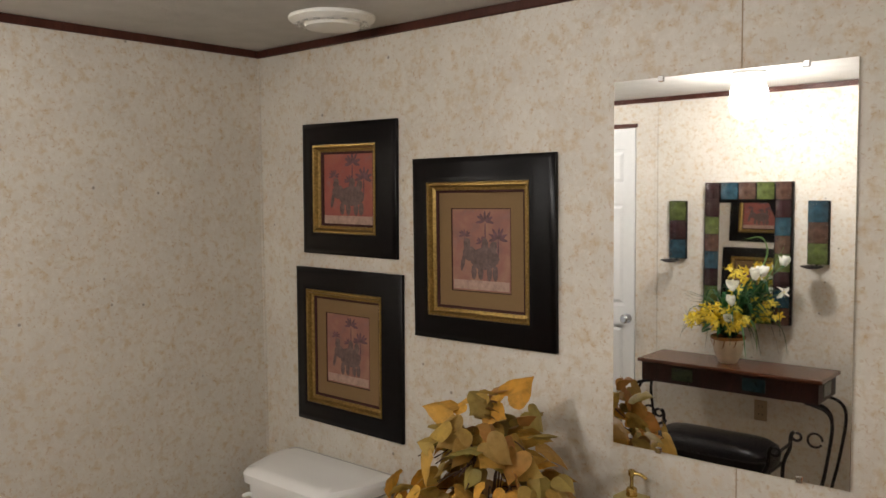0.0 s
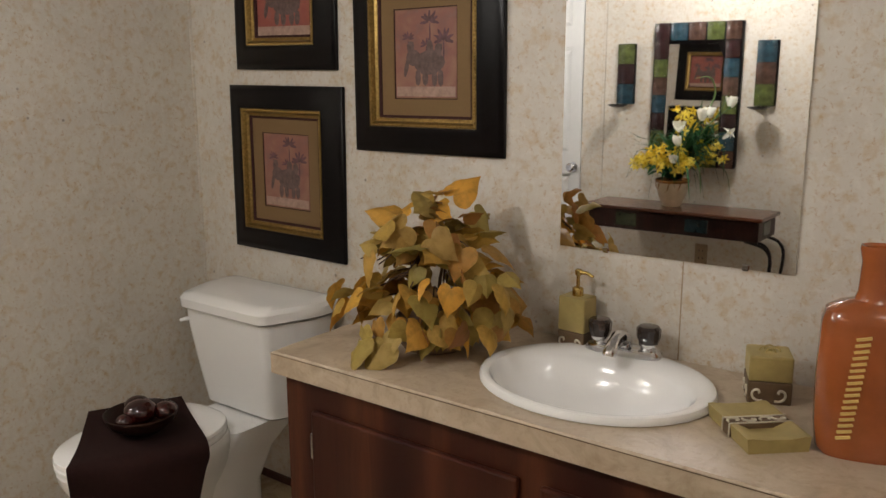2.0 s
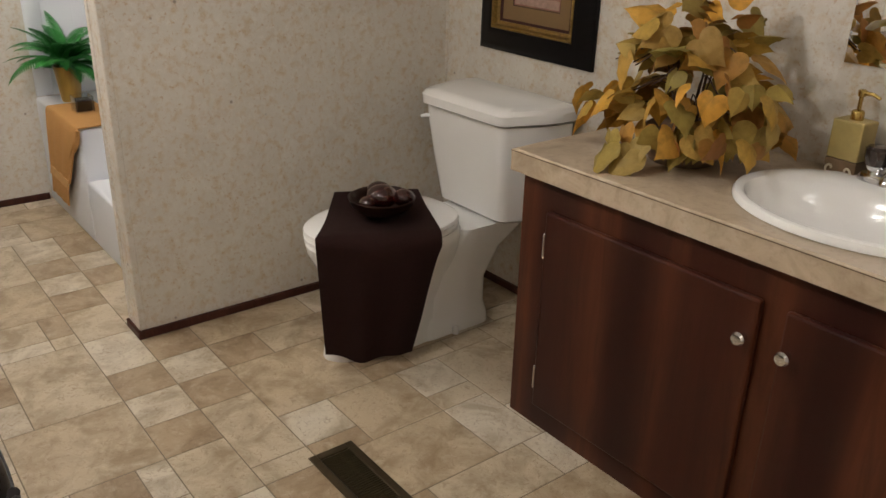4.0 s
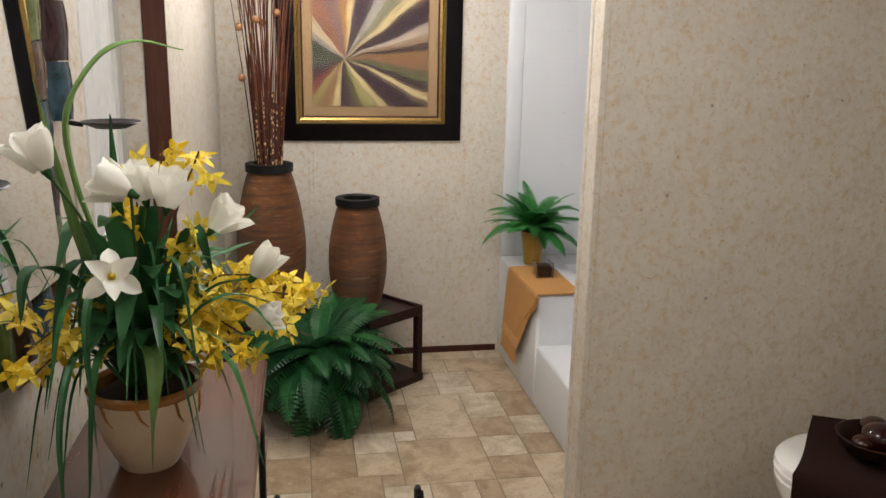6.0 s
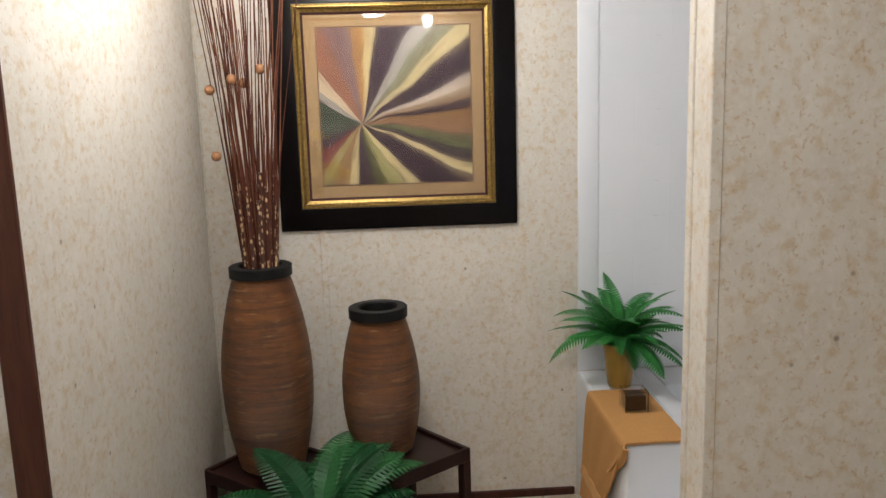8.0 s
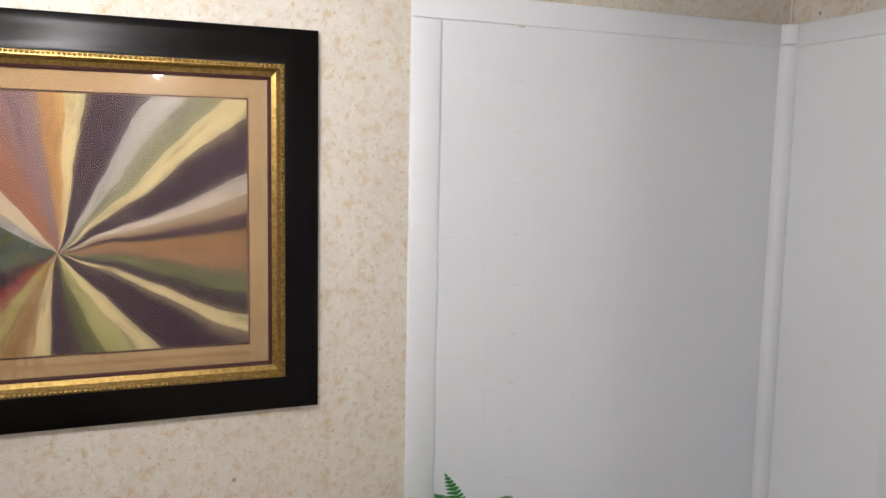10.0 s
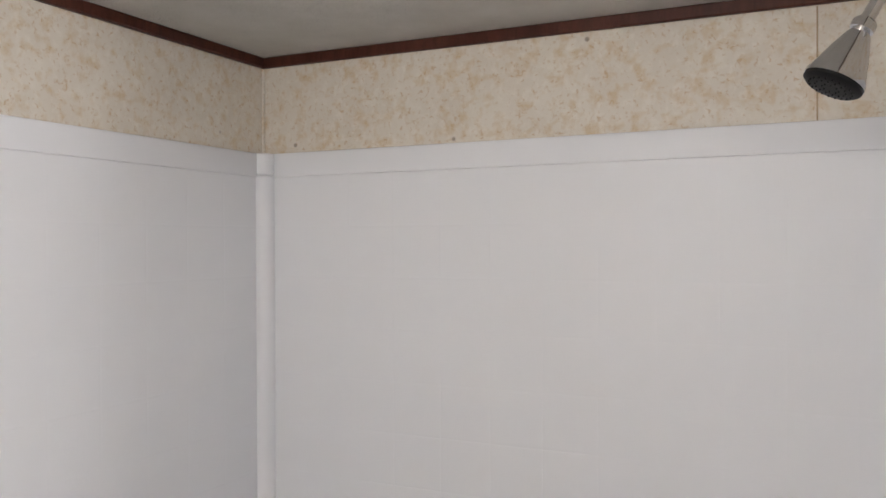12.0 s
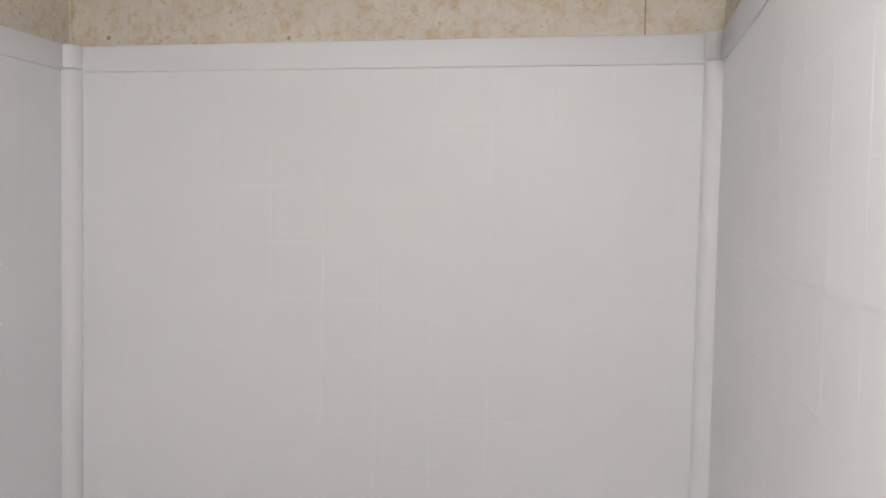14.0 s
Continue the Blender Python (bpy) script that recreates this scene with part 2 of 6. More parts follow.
REED = m_leaf("dried_reed", [(0.0, (0.055, 0.014, 0.008)), (0.6, (0.10, 0.026, 0.014)), (1.0, (0.20, 0.085, 0.045))], 0.6)


def m_spotreed():
    m = mat("spotted_reed", (0.2, 0.1, 0.05), 0.6)
    n = Net(m)
    v = n.voronoi(85, n.coords((1, 1, 0.6)))
    n.color(n.ramp(v.outputs["Distance"], [(0.28, (0.58, 0.40, 0.22)), (0.45, (0.06, 0.018, 0.010))]))
    return m


SPOTREED = m_spotreed()


def m_potgold():
    m = mat("ochre_pot", (0.33, 0.20, 0.04), 0.35)
    n = Net(m)
    n.color(n.ramp(n.noise(9, 4, 0.6, n.coords((3, 3, 0.5))), [(0.3, (0.24, 0.135, 0.025)), (0.7, (0.42, 0.27, 0.06))]))
    return m


POTGOLD = m_potgold()


def m_sunburst():
    """Radial stripes painted round one centre."""
    m = mat("sunburst_painting", (0.3, 0.2, 0.1), 0.8)
    n = Net(m)
    co = n.coords((1, 1, 1))
    warp = n.node("ShaderNodeVectorMath")
    warp.operation = "ADD"
    nz = n.node("ShaderNodeTexNoise", Scale=4.0, Detail=3.0)
    n.link(co, nz.inputs["Vector"])
    sub = n.node("ShaderNodeVectorMath")
    sub.operation = "SCALE"
    sub.inputs["Scale"].default_value = 0.06
    n.link(nz.outputs["Color"], sub.inputs[0])
    n.link(co, warp.inputs[0])
    n.link(sub.outputs[0], warp.inputs[1])
    off = n.node("ShaderNodeVectorMath")
    off.operation = "SUBTRACT"
    n.link(warp.outputs[0], off.inputs[0])
    off.inputs[1].default_value = (0.030, 0.030, 0.030)
    g = n.t.nodes.new("ShaderNodeTexGradient")
    g.gradient_type = "RADIAL"
    n.link(off.outputs[0], g.inputs["Vector"])
    cream, dk, tan, ol = (0.42, 0.345, 0.165), (0.032, 0.016, 0.024), (0.19, 0.105, 0.038), (0.060, 0.062, 0.020)
    st = [(-170, (0.06, 0.07, 0.05)), (-152, dk), (-138, (0.13, 0.03, 0.025)), (-126, (0.23, 0.19, 0.07)), (-112, tan), (-101, cream), (-93, dk),
          (-84, dk), (-76, ol), (-62, (0.24, 0.22, 0.08)), (-52, cream), (-45, dk), (-31, dk), (-25, cream), (-20, dk), (-13, (0.10, 0.115, 0.045)),
          (-5, (0.19, 0.10, 0.05)), (3, tan), (8, dk), (13, (0.20, 0.135, 0.07)), (19, (0.36, 0.31, 0.23)), (25, dk), (33, dk), (39, cream),
          (46, (0.15, 0.145, 0.075)), (56, (0.27, 0.255, 0.21)), (64, dk), (76, dk), (81, cream), (90, (0.28, 0.145, 0.04)), (100, (0.14, 0.09, 0.085)), (121, (0.20, 0.085, 0.045))]
    edges = [-180] + [(p[0] + q[0]) / 2 for p, q in zip(st, st[1:])]
    st2 = [((e + 180) / 360, p[1]) for e, p in zip(edges, st)]
    c = n.ramp(g.outputs["Fac"], st2, True)
    c = n.mix(0.5, c, n.ramp(g.outputs["Fac"], [((p[0] + 180) / 360, p[1]) for p in st]))
    # the last wedges, past the ramp's room
    for lo, hi, col in ((128, 141, (0.36, 0.29, 0.18)), (141, 151, (0.22, 0.20, 0.165)), (151, 180, (0.040, 0.052, 0.030))):
        c = n.mix(n.ramp(g.outputs["Fac"], [(0.0, W), ((lo + 180) / 360, K), ((hi + 180) / 360, W)], True), c, col)
    # brush streaks that run out from the centre
    ln = n.node("ShaderNodeVectorMath")
    ln.operation = "LENGTH"
    n.link(off.outputs[0], ln.inputs[0])
    cmb = n.node("ShaderNodeCombineXYZ")
    n.link(g.outputs["Fac"], cmb.inputs[0])
    n.link(ln.outputs["Value"], cmb.inputs[1])
    mp = n.node("ShaderNodeMapping")
    mp.inputs["Scale"].default_value = (46, 5, 1)
    n.link(cmb.outputs[0], mp.inputs["Vector"])
    f = n.noise(1.0, 5, 0.65, mp.outputs["Vector"], 0.5)
    c = n.mix(n.ramp(f, [(0.30, (0.6, 0.6, 0.6)), (0.50, W)]), c, (0.024, 0.013, 0.015))
    c = n.mix(n.ramp(f, [(0.56, W), (0.78, (0.30, 0.30, 0.30))]), c, (0.20, 0.16, 0.08))
    n.color(n.mix(1.0, c, (0.76, 0.72, 0.76), "MULTIPLY"))
    n.b.inputs["Specular IOR Level"].default_value = 0.1
    return m


SUNBURST = m_sunburst()


def m_print(name, seed, deep=0.0):
    m = mat(name, (0.4, 0.12, 0.08), 0.6)
    n = Net(m)
    vec = n.coords((1, 1, 1))
    a = n.noise(9 + seed, 4, 0.6, vec, 0.4)
    c = n.ramp(a, [(0.30, (0.15, 0.085, 0.075)), (0.48, (0.24, 0.10, 0.075)), (0.66, (0.30, 0.155, 0.105))])
    c = n.mix(deep, c, (0.30, 0.045, 0.032))
    c = n.mix(n.ramp(n.noise(26, 5, 0.7, vec), [(0.55, W), (0.75, (0.7, 0.7, 0.7))]), c, (0.21, 0.12, 0.12))
    n.color(c)
    return m


PRINTRED = m_print("red_print", 0)
PRINTRED2 = m_print("deep_red_print", 3, 0.55)
INKGREY = m_plain("grey_ink", (0.125, 0.080, 0.072), 0.7, 60, 0.45, 0)
INKDARK = m_plain("dark_ink", (0.12, 0.055, 0.065), 0.7, 70, 0.5, 0)
INKPALE = m_plain("pale_ink", (0.38, 0.25, 0.20), 0.7, 50, 0.3, 0)
GLASSTILES = [m_plain("glass_tile_" + k, c, 0.12, 30, 0.5, 0.6, 0, 0.5, 0.006) for k, c in (
    ("maroon", (0.022, 0.006, 0.008)), ("blue", (0.016, 0.046, 0.066)), ("brown", (0.070, 0.036, 0.026)), ("green", (0.075, 0.095, 0.026)), ("teal", (0.007, 0.027, 0.030)))]


def m_paneglass():
    m = mat("picture_glass", (1, 1, 1), 0.02)
    b = m.node_tree.nodes["Principled BSDF"]
    b.inputs["Transmission Weight"].default_value = 1.0
    b.inputs["IOR"].default_value = 1.45
    return m


PANE = m_paneglass()


def m_emit(name, c, strength):
    m = bpy.data.materials.new(name)
    m.use_nodes = True
    b = m.node_tree.nodes["Principled BSDF"]
    b.inputs["Base Color"].default_value = (*c, 1)
    b.inputs["Emission Color"].default_value = (*c, 1)
    b.inputs["Emission Strength"].default_value = strength
    return m


LAMPGLOW = m_emit("glowing_glass", (1.0, 0.968, 0.935), LAMP)

# dark lacquers and cloths mirror little of the room
DULL = (LEATHER, IRON, ESPRESSO, TRIM, CASING, TOWELBROWN, TOWELTAN, RATTAN_DARK, CABINET, LINER, FERN, FERNDARK, BLADE, AUTUMN, REED, CANDLE)
for m_ in DULL:
    m_.node_tree.nodes["Principled BSDF"].inputs["Specular IOR Level"].default_value = 0.22


def thin(m, share):
    """Let some light through a thin petal or leaf."""
    t = m.node_tree
    out = t.nodes["Material Output"]
    b = t.nodes["Principled BSDF"]
    tr = t.nodes.new("ShaderNodeBsdfTranslucent")
    mx = t.nodes.new("ShaderNodeMixShader")
    mx.inputs[0].default_value = share
    src = b.inputs["Base Color"].links[0].from_socket
    t.links.new(src, tr.inputs["Color"])
    t.links.new(b.outputs[0], mx.inputs[1])
    t.links.new(tr.outputs[0], mx.inputs[2])
    t.links.new(mx.outputs[0], out.inputs["Surface"])


for m_, share_ in ((PETALWHITE, 0.4), (PETALYELLOW, 0.35), (BLADE, 0.25), (AUTUMN, 0.25), (FERN, 0.2)):
    thin(m_, share_)
LIGHTBLADE = m_plain("pale_green_blade", (0.16, 0.30, 0.085), 0.4, 30, 0.2, 0.1)

# ---- mesh helpers ----
def mesh_of(bm, name, material, smooth=False):
    me = bpy.data.meshes.new(name)
    bmesh.ops.recalc_face_normals(bm, faces=bm.faces)
    bm.to_mesh(me)
    bm.free()
    me.materials.append(material)
    if smooth:
        for p in me.polygons:
            p.use_smooth = True
        me.set_sharp_from_angle(angle=radians(40))
    return me


def part(name, bm, material, parent, label="", smooth=False):
    ob = new(name, mesh_of(bm, name, material, smooth))
    ob.parent = parent
    if label:
        ob["label"] = label
    return ob


def whole(name, bm, material, label, category, kind="", group="", smooth=False, at=None):
    ob = new(name, mesh_of(bm, name, material, smooth))
    if at is not None:
        ob.matrix_basis = at
    return tagged(ob, label, category, group, kind)


def thing(name, at, label, category, group="", kind=""):
    ob = new(name)
    ob.empty_display_size = 0.05
    ob.matrix_basis = at
    return tagged(ob, label, category, group, kind)


def box(bm, x0, x1, y0, y1, z0, z1, bevel=0.0, seg=1):
    r = bmesh.ops.create_cube(bm, size=1, matrix=Matrix.LocRotScale(((x0 + x1) / 2, (y0 + y1) / 2, (z0 + z1) / 2), None, (x1 - x0, y1 - y0, z1 - z0)))
    if bevel:
        es = list({e for v in r["verts"] for e in v.link_edges})
        bmesh.ops.bevel(bm, geom=es, offset=bevel, segments=seg, affect="EDGES", profile=0.5)
    return bm


def B(*a, **k):
    return box(bmesh.new(), *a, **k)


def loft(bm, rings, cap0=True, cap1=True):
    """Skin closed rings of points, ring to ring."""
    rows = [[bm.verts.new(p) for p in r] for r in rings]
    for a, b in zip(rows, rows[1:]):
        k = len(a)
        for i in range(k):
            bm.faces.new((a[i], a[(i + 1) % k], b[(i + 1) % k], b[i]))
    if cap0:
        bm.faces.new(rows[0][::-1])
    if cap1:
        bm.faces.new(rows[-1])
    return bm


def oval(rx, ry, z, cx=0, cy=0, k=28, power=2.0):
    out = []
    for i in range(k):
        a = 2 * math.pi * i / k
        c, s = math.cos(a), math.sin(a)
        out.append((cx + rx * math.copysign(abs(c) ** (2 / power), c), cy + ry * math.copysign(abs(s) ** (2 / power), s), z))
    return out


def lathe(bm, prof, k=28, cx=0, cy=0, cap0=True, cap1=True):
    return loft(bm, [oval(r, r, z, cx, cy, k) for r, z in prof], cap0, cap1)


def tube(bm, pts, r, k=8):
    """A round bar along a line of points; r is a number or one per point."""
    pts = [Vector(p) for p in pts]
    rs = r if isinstance(r, (list, tuple)) else [r] * len(pts)
    up = Vector((0, 0, 1))
    rings = []
    for i, p in enumerate(pts):
        d = (pts[min(i + 1, len(pts) - 1)] - pts[max(i - 1, 0)]).normalized()
        ref = up if abs(d.z) < 0.95 else Vector((1, 0, 0))
        if i == 0:
            s = d.cross(ref).normalized()
        else:
            s = (s - d * s.dot(d)).normalized()
        u = d.cross(s)
        rings.append([p + (s * math.cos(2 * math.pi * j / k) + u * math.sin(2 * math.pi * j / k)) * rs[i] for j in range(k)])
    return loft(bm, rings)


def arc(c, r, a0, a1, k, plane="xz"):
    out = []
    for i in range(k + 1):
        a = radians(a0 + (a1 - a0) * i / k)
        u, v = r * math.cos(a), r * math.sin(a)
        out.append((c[0] + u, c[1], c[2] + v) if plane == "xz" else (c[0], c[1] + u, c[2] + v))
    return out


def smoothline(pts, k=6):
    """Catmull-Rom through points."""
    P = [Vector(p) for p in pts]
    P = [P[0] * 2 - P[1]] + P + [P[-1] * 2 - P[-2]]
    out = []
    for i in range(1, len(P) - 2):
        for j in range(k):
            t = j / k
            a, b, c, d = P[i - 1], P[i], P[i + 1], P[i + 2]
            out.append(0.5 * (2 * b + (c - a) * t + (2 * a - 5 * b + 4 * c - d) * t * t + (3 * b - a - 3 * c + d) * t ** 3))
    out.append(P[-2])
    return out


# ---- plan ----
XW, XE, YN, YS, ZC = -3.65, 1.25, 1.75, -0.86, 2.307
JX, JY = -2.20, -0.739                # the shallow projection west of the door
PX0, PX1, PY = -2.13, -2.025, 0.467   # partition: west face, east face, free end
DX0, DX1, DZ = -2.183, -1.755, 2.14     # door opening in the south wall


def wall(name, x0, x1, y0, y1, z0=0.0, z1=ZC):
    return whole(name, B(x0, x1, y0, y1, z0, z1), WALLPAPER, "cream wallpaper-covered panel wall with tan mottling", "wall", "structure")


whole("floor", B(XW - 0.1, XE + 0.1, YS - 0.1, YN + 0.1, -0.08, -0.0015), GROUT, "beige stone-look vinyl tile floor with thin joints", "floor", "structure")
floor_ob = scene.objects["floor"]
whole("ceiling", B(XW - 0.1, XE + 0.1, YS - 0.1, YN + 0.1, ZC, ZC + 0.08), CEILING, "off-white textured plaster ceiling", "ceiling", "structure")
wall("wall_north", XW - 0.1, XE + 0.1, YN, YN + 0.1)
wall("wall_west", XW - 0.1, XW, YS, YN)
wall("wall_east", XE, XE + 0.1, YS, YN)
bm = bmesh.new()
box(bm, XW - 0.1, DX0, YS - 0.1, YS, 0, ZC)
box(bm, DX1, XE + 0.1, YS - 0.1, YS, 0, ZC)
box(bm, DX0, DX1, YS - 0.1, YS, DZ, ZC)
whole("wall_south", bm, WALLPAPER, "cream wallpaper-covered wall with a door opening", "wall", "structure")
wall("wall_projection", XW, JX, YS, JY)
whole("wall_partition", B(PX0, PX1, PY, YN, 0, ZC), WALLPAPER, "cream wallpapered partition beside the toilet", "wall", "structure")

# corner strips, seams between panels
bm = bmesh.new()
for x0, x1 in ((PX0 - 0.004, PX0 + 0.020), (PX1 - 0.020, PX1 + 0.004)):
    box(bm, x0, x1, PY - 0.004, PY + 0.018, 0.034, ZC - 0.03, 0.002)
whole("trim_partition_corner", bm, WALLPAPER, "wallpapered corner beads on the partition's end", "corner trim", "structure")
SEAM = m_plain("seam_gap", (0.36, 0.27, 0.18), 0.7, 60, 0.2)
bm = bmesh.new()
for x in (-2.291, -0.128, 1.09):
    box(bm, x - 0.0016, x + 0.0016, YN - 0.0012, YN + 0.001, 0.034, ZC - 0.03)
whole("trim_seam_lines", bm, SEAM, "fine brown joints between the wall panels", "seam trim", "structure")
bm = bmesh.new()
for y in (-0.33, 0.89):
    box(bm, XW - 0.001, XW + 0.004, y - 0.012, y + 0.012, 0.03, ZC - 0.02, 0.003)
for x in (-1.62, -0.30, 0.92):
    box(bm, x - 0.010, x + 0.010, YS - 0.001, YS + 0.004, 0.03, ZC - 0.02, 0.003)
whole("trim_seams", bm, WALLPAPER, "narrow strips over the wall panel joints", "seam trim", "structure")
bm = bmesh.new()
for x, y in ((XW, YN), (PX1, YN), (XW, JY), (XE - 0.006, YN)):
    box(bm, x - 0.001, x + 0.007 if x < 0 else x, y - 0.007 if y > 0 else y, y if y > 0 else y + 0.007, 0.034, ZC - 0.026, 0.002)
whole("trim_wall_corners", bm, WALLPAPER, "slim wallpapered strips in the room corners", "corner trim", "structure")


def runs(name, z0, z1, d, label, category, gaps=True):
    """Strips along the foot or head of every wall."""
    bm = bmesh.new()
    segs = [("n", XW, PX0, YN), ("n", PX1, XE, YN), ("s", XW, XE, YS)]
    for side, a, b, y in segs:
        if side == "s":
            box(bm, a, JX, JY, JY + d, z0, z1, 0.003)
            box(bm, DX1 + 0.02 if gaps else JX, b, y, y + d, z0, z1, 0.003)
        elif not (gaps and a == XW):
            box(bm, a, b, y - d, y, z0, z1, 0.003)
    box(bm, XW, XW + d, JY + d, 0.585 if gaps else YN - d, z0, z1, 0.003)
    box(bm, XE - d, XE, YS + d, YN - d, z0, z1, 0.003)
    box(bm, PX1, PX1 + d, PY - d, YN - d, z0, z1, 0.003)
    box(bm, PX0 - d, PX0, PY - d, 0.575 if gaps else YN - d, z0, z1, 0.003)
    box(bm, PX0, PX1, PY - d, PY, z0, z1, 0.003)
    return whole(name, bm, TRIM, label, category, "structure")


runs("baseboard", 0.0, 0.032, 0.011, "low dark red-brown wooden baseboard", "baseboard")
runs("trim_ceiling", ZC - 0.028, ZC, 0.014, "dark red-brown wooden trim under the ceiling", "ceiling trim", False)

# door in the south wall, seen in the mirror and past the flowers
door = thing("door_1", pose(DX0, YS, 0), "closed white six-panel door with dark brown casing", "door", kind="structure")
DWD = DX1 - DX0
bm = bmesh.new()
xs = [0.004, 0.070, 0.192, 0.236, 0.358, DWD - 0.004]
zs = [0.008, 0.22, 0.92, 1.04, 1.68, 1.79, 2.01, DZ - 0.006]
box(bm, 0.004, DWD - 0.004, -0.035, -0.008, 0.008, DZ - 0.006)
for i in range(5):
    for j in range(7):
        if i in (1, 3) and j in (1, 3, 5):
            continue
        box(bm, xs[i], xs[i + 1], -0.012, 0.004, zs[j], zs[j + 1])
part("slab", bm, DOORWHITE, door)
for i in (1, 3):
    for j in (1, 3, 5):
        bm = bmesh.new()
        x0, x1, z0, z1 = xs[i] + 0.016, xs[i + 1] - 0.016, zs[j] + 0.016, zs[j + 1] - 0.016
        loft(bm, [[(x0, -0.009, z0), (x1, -0.009, z0), (x1, -0.009, z1), (x0, -0.009, z1)], [(x0 + 0.022, 0.001, z0 + 0.022), (x1 - 0.022, 0.001, z0 + 0.022), (x1 - 0.022, 0.001, z1 - 0.022), (x0 + 0.022, 0.001, z1 - 0.022)]])
        part("panel", bm, DOORWHITE, door)
part("casing", B(JX - DX0 + 0.0005, JX - DX0 + 0.0165, JY - YS - 0.058, JY - YS + 0.003, 0, ZC - 0.03, 0.003), CASING, door, "dark brown wooden casing")
part("casing", B(0.002, DWD + 0.012, 0.0, 0.017, DZ - 0.003, DZ + 0.02, 0.003), CASING, door, "dark brown wooden casing")
bm = bmesh.new()
loft(bm, [[(DWD - 0.05 + p[0], y, 0.965 + p[1]) for p in oval(r, r, 0, k=16)] for r, y in ((0.030, 0.004), (0.030, 0.009), (0.012, 0.012), (0.012, 0.03), (0.024, 0.038), (0.028, 0.052), (0.018, 0.062))])
part("door_handle", bm, CHROME, door, "round chrome knob", True)
whole("wall_behind_door", B(DX0 - 0.1, DX1 + 0.1, YS - 0.16, YS - 0.105, 0, DZ + 0.1), DARK, "dark closing panel behind the door", "wall", "structure")

# ---- ceiling lamp ----
lamp = thing("ceiling_lamp", pose(-0.82, -0.18, ZC), "lit frosted glass jar ceiling lamp", "ceiling lamp", "ceiling lamps")
part("base", lathe(bmesh.new(), [(0.075, 0.0), (0.078, -0.012), (0.06, -0.03), (0.05, -0.034)]), PLASTIC, lamp, "white metal base", True)
part("shade", lathe(bmesh.new(), [(0.05, -0.036), (0.070, -0.05), (0.082, -0.09), (0.086, -0.14), (0.080, -0.185), (0.055, -0.21), (0.02, -0.218)], 32), LAMPGLOW, lamp, "glowing frosted glass jar", True)

copy_thing(lamp, pose(-2.68, -0.25, ZC) @ Matrix.Scale(1.09, 4))
copy_thing(lamp, pose(1.08, 0.27, ZC) @ Matrix.Scale(0.52, 4))

# exhaust fan
fan = thing("exhaust_fan", pose(-1.34, 1.52, ZC), "round white plastic exhaust fan cover on the ceiling", "fan")
part("cover", lathe(bmesh.new(), [(0.135, 0.0), (0.135, -0.010), (0.120, -0.022), (0.100, -0.026), (0.096, -0.020), (0.090, -0.020), (0.086, -0.034), (0.04, -0.040), (0.0, -0.041)], 40, cap0=False, cap1=False), PLASTIC, fan, "", True)
SLOTGREY = m_plain("shaded_slot_plastic", (0.55, 0.54, 0.51), 0.6)
for i in range(16):
    a = 2 * math.pi * i / 16
    o = part("slot", B(-0.010, 0.010, -0.004, 0.004, -0.0275, -0.0235, 0.001), SLOTGREY, fan)
    o.matrix_basis = pose(0.111 * math.cos(a), 0.111 * math.sin(a), 0, 0, 0, math.degrees(a) + 90)

# ---- tub alcove ----
SF = 0.009  # how far the surround stands off the wall
TZ, LZ, SZ = 2.05, 0.50, 0.28
tub = thing("bathtub", pose(0, 0, 0), "white moulded bathtub with a ledge and step in front", "bathtub")
bm = bmesh.new()
box(bm, XW + 0.002, -2.95, 0.592, 0.80, 0.0, LZ, 0.015, 3)
part("ledge", bm, SURROUND, tub, "raised white end ledge", True)
part("apron", B(-2.952, PX0 - 0.003, 0.592, 0.80, 0.0, SZ, 0.018, 3), SURROUND, tub, "low white front step", True)
bm = bmesh.new()
box(bm, XW + 0.002, PX0 - 0.003, 0.80, 0.87, 0, LZ, 0.012, 2)
box(bm, XW + 0.002, -3.45, 0.87, 1.66, 0, LZ, 0.012, 2)
box(bm, -2.30, PX0 - 0.003, 0.87, 1.66, 0, LZ, 0.012, 2)
box(bm, XW + 0.002, PX0 - 0.003, 1.66, YN - 0.002, 0, LZ, 0.012, 2)
box(bm, -3.46, -2.29, 0.86, 1.67, 0.0, 0.10)
part("basin", bm, SURROUND, tub, "", True)


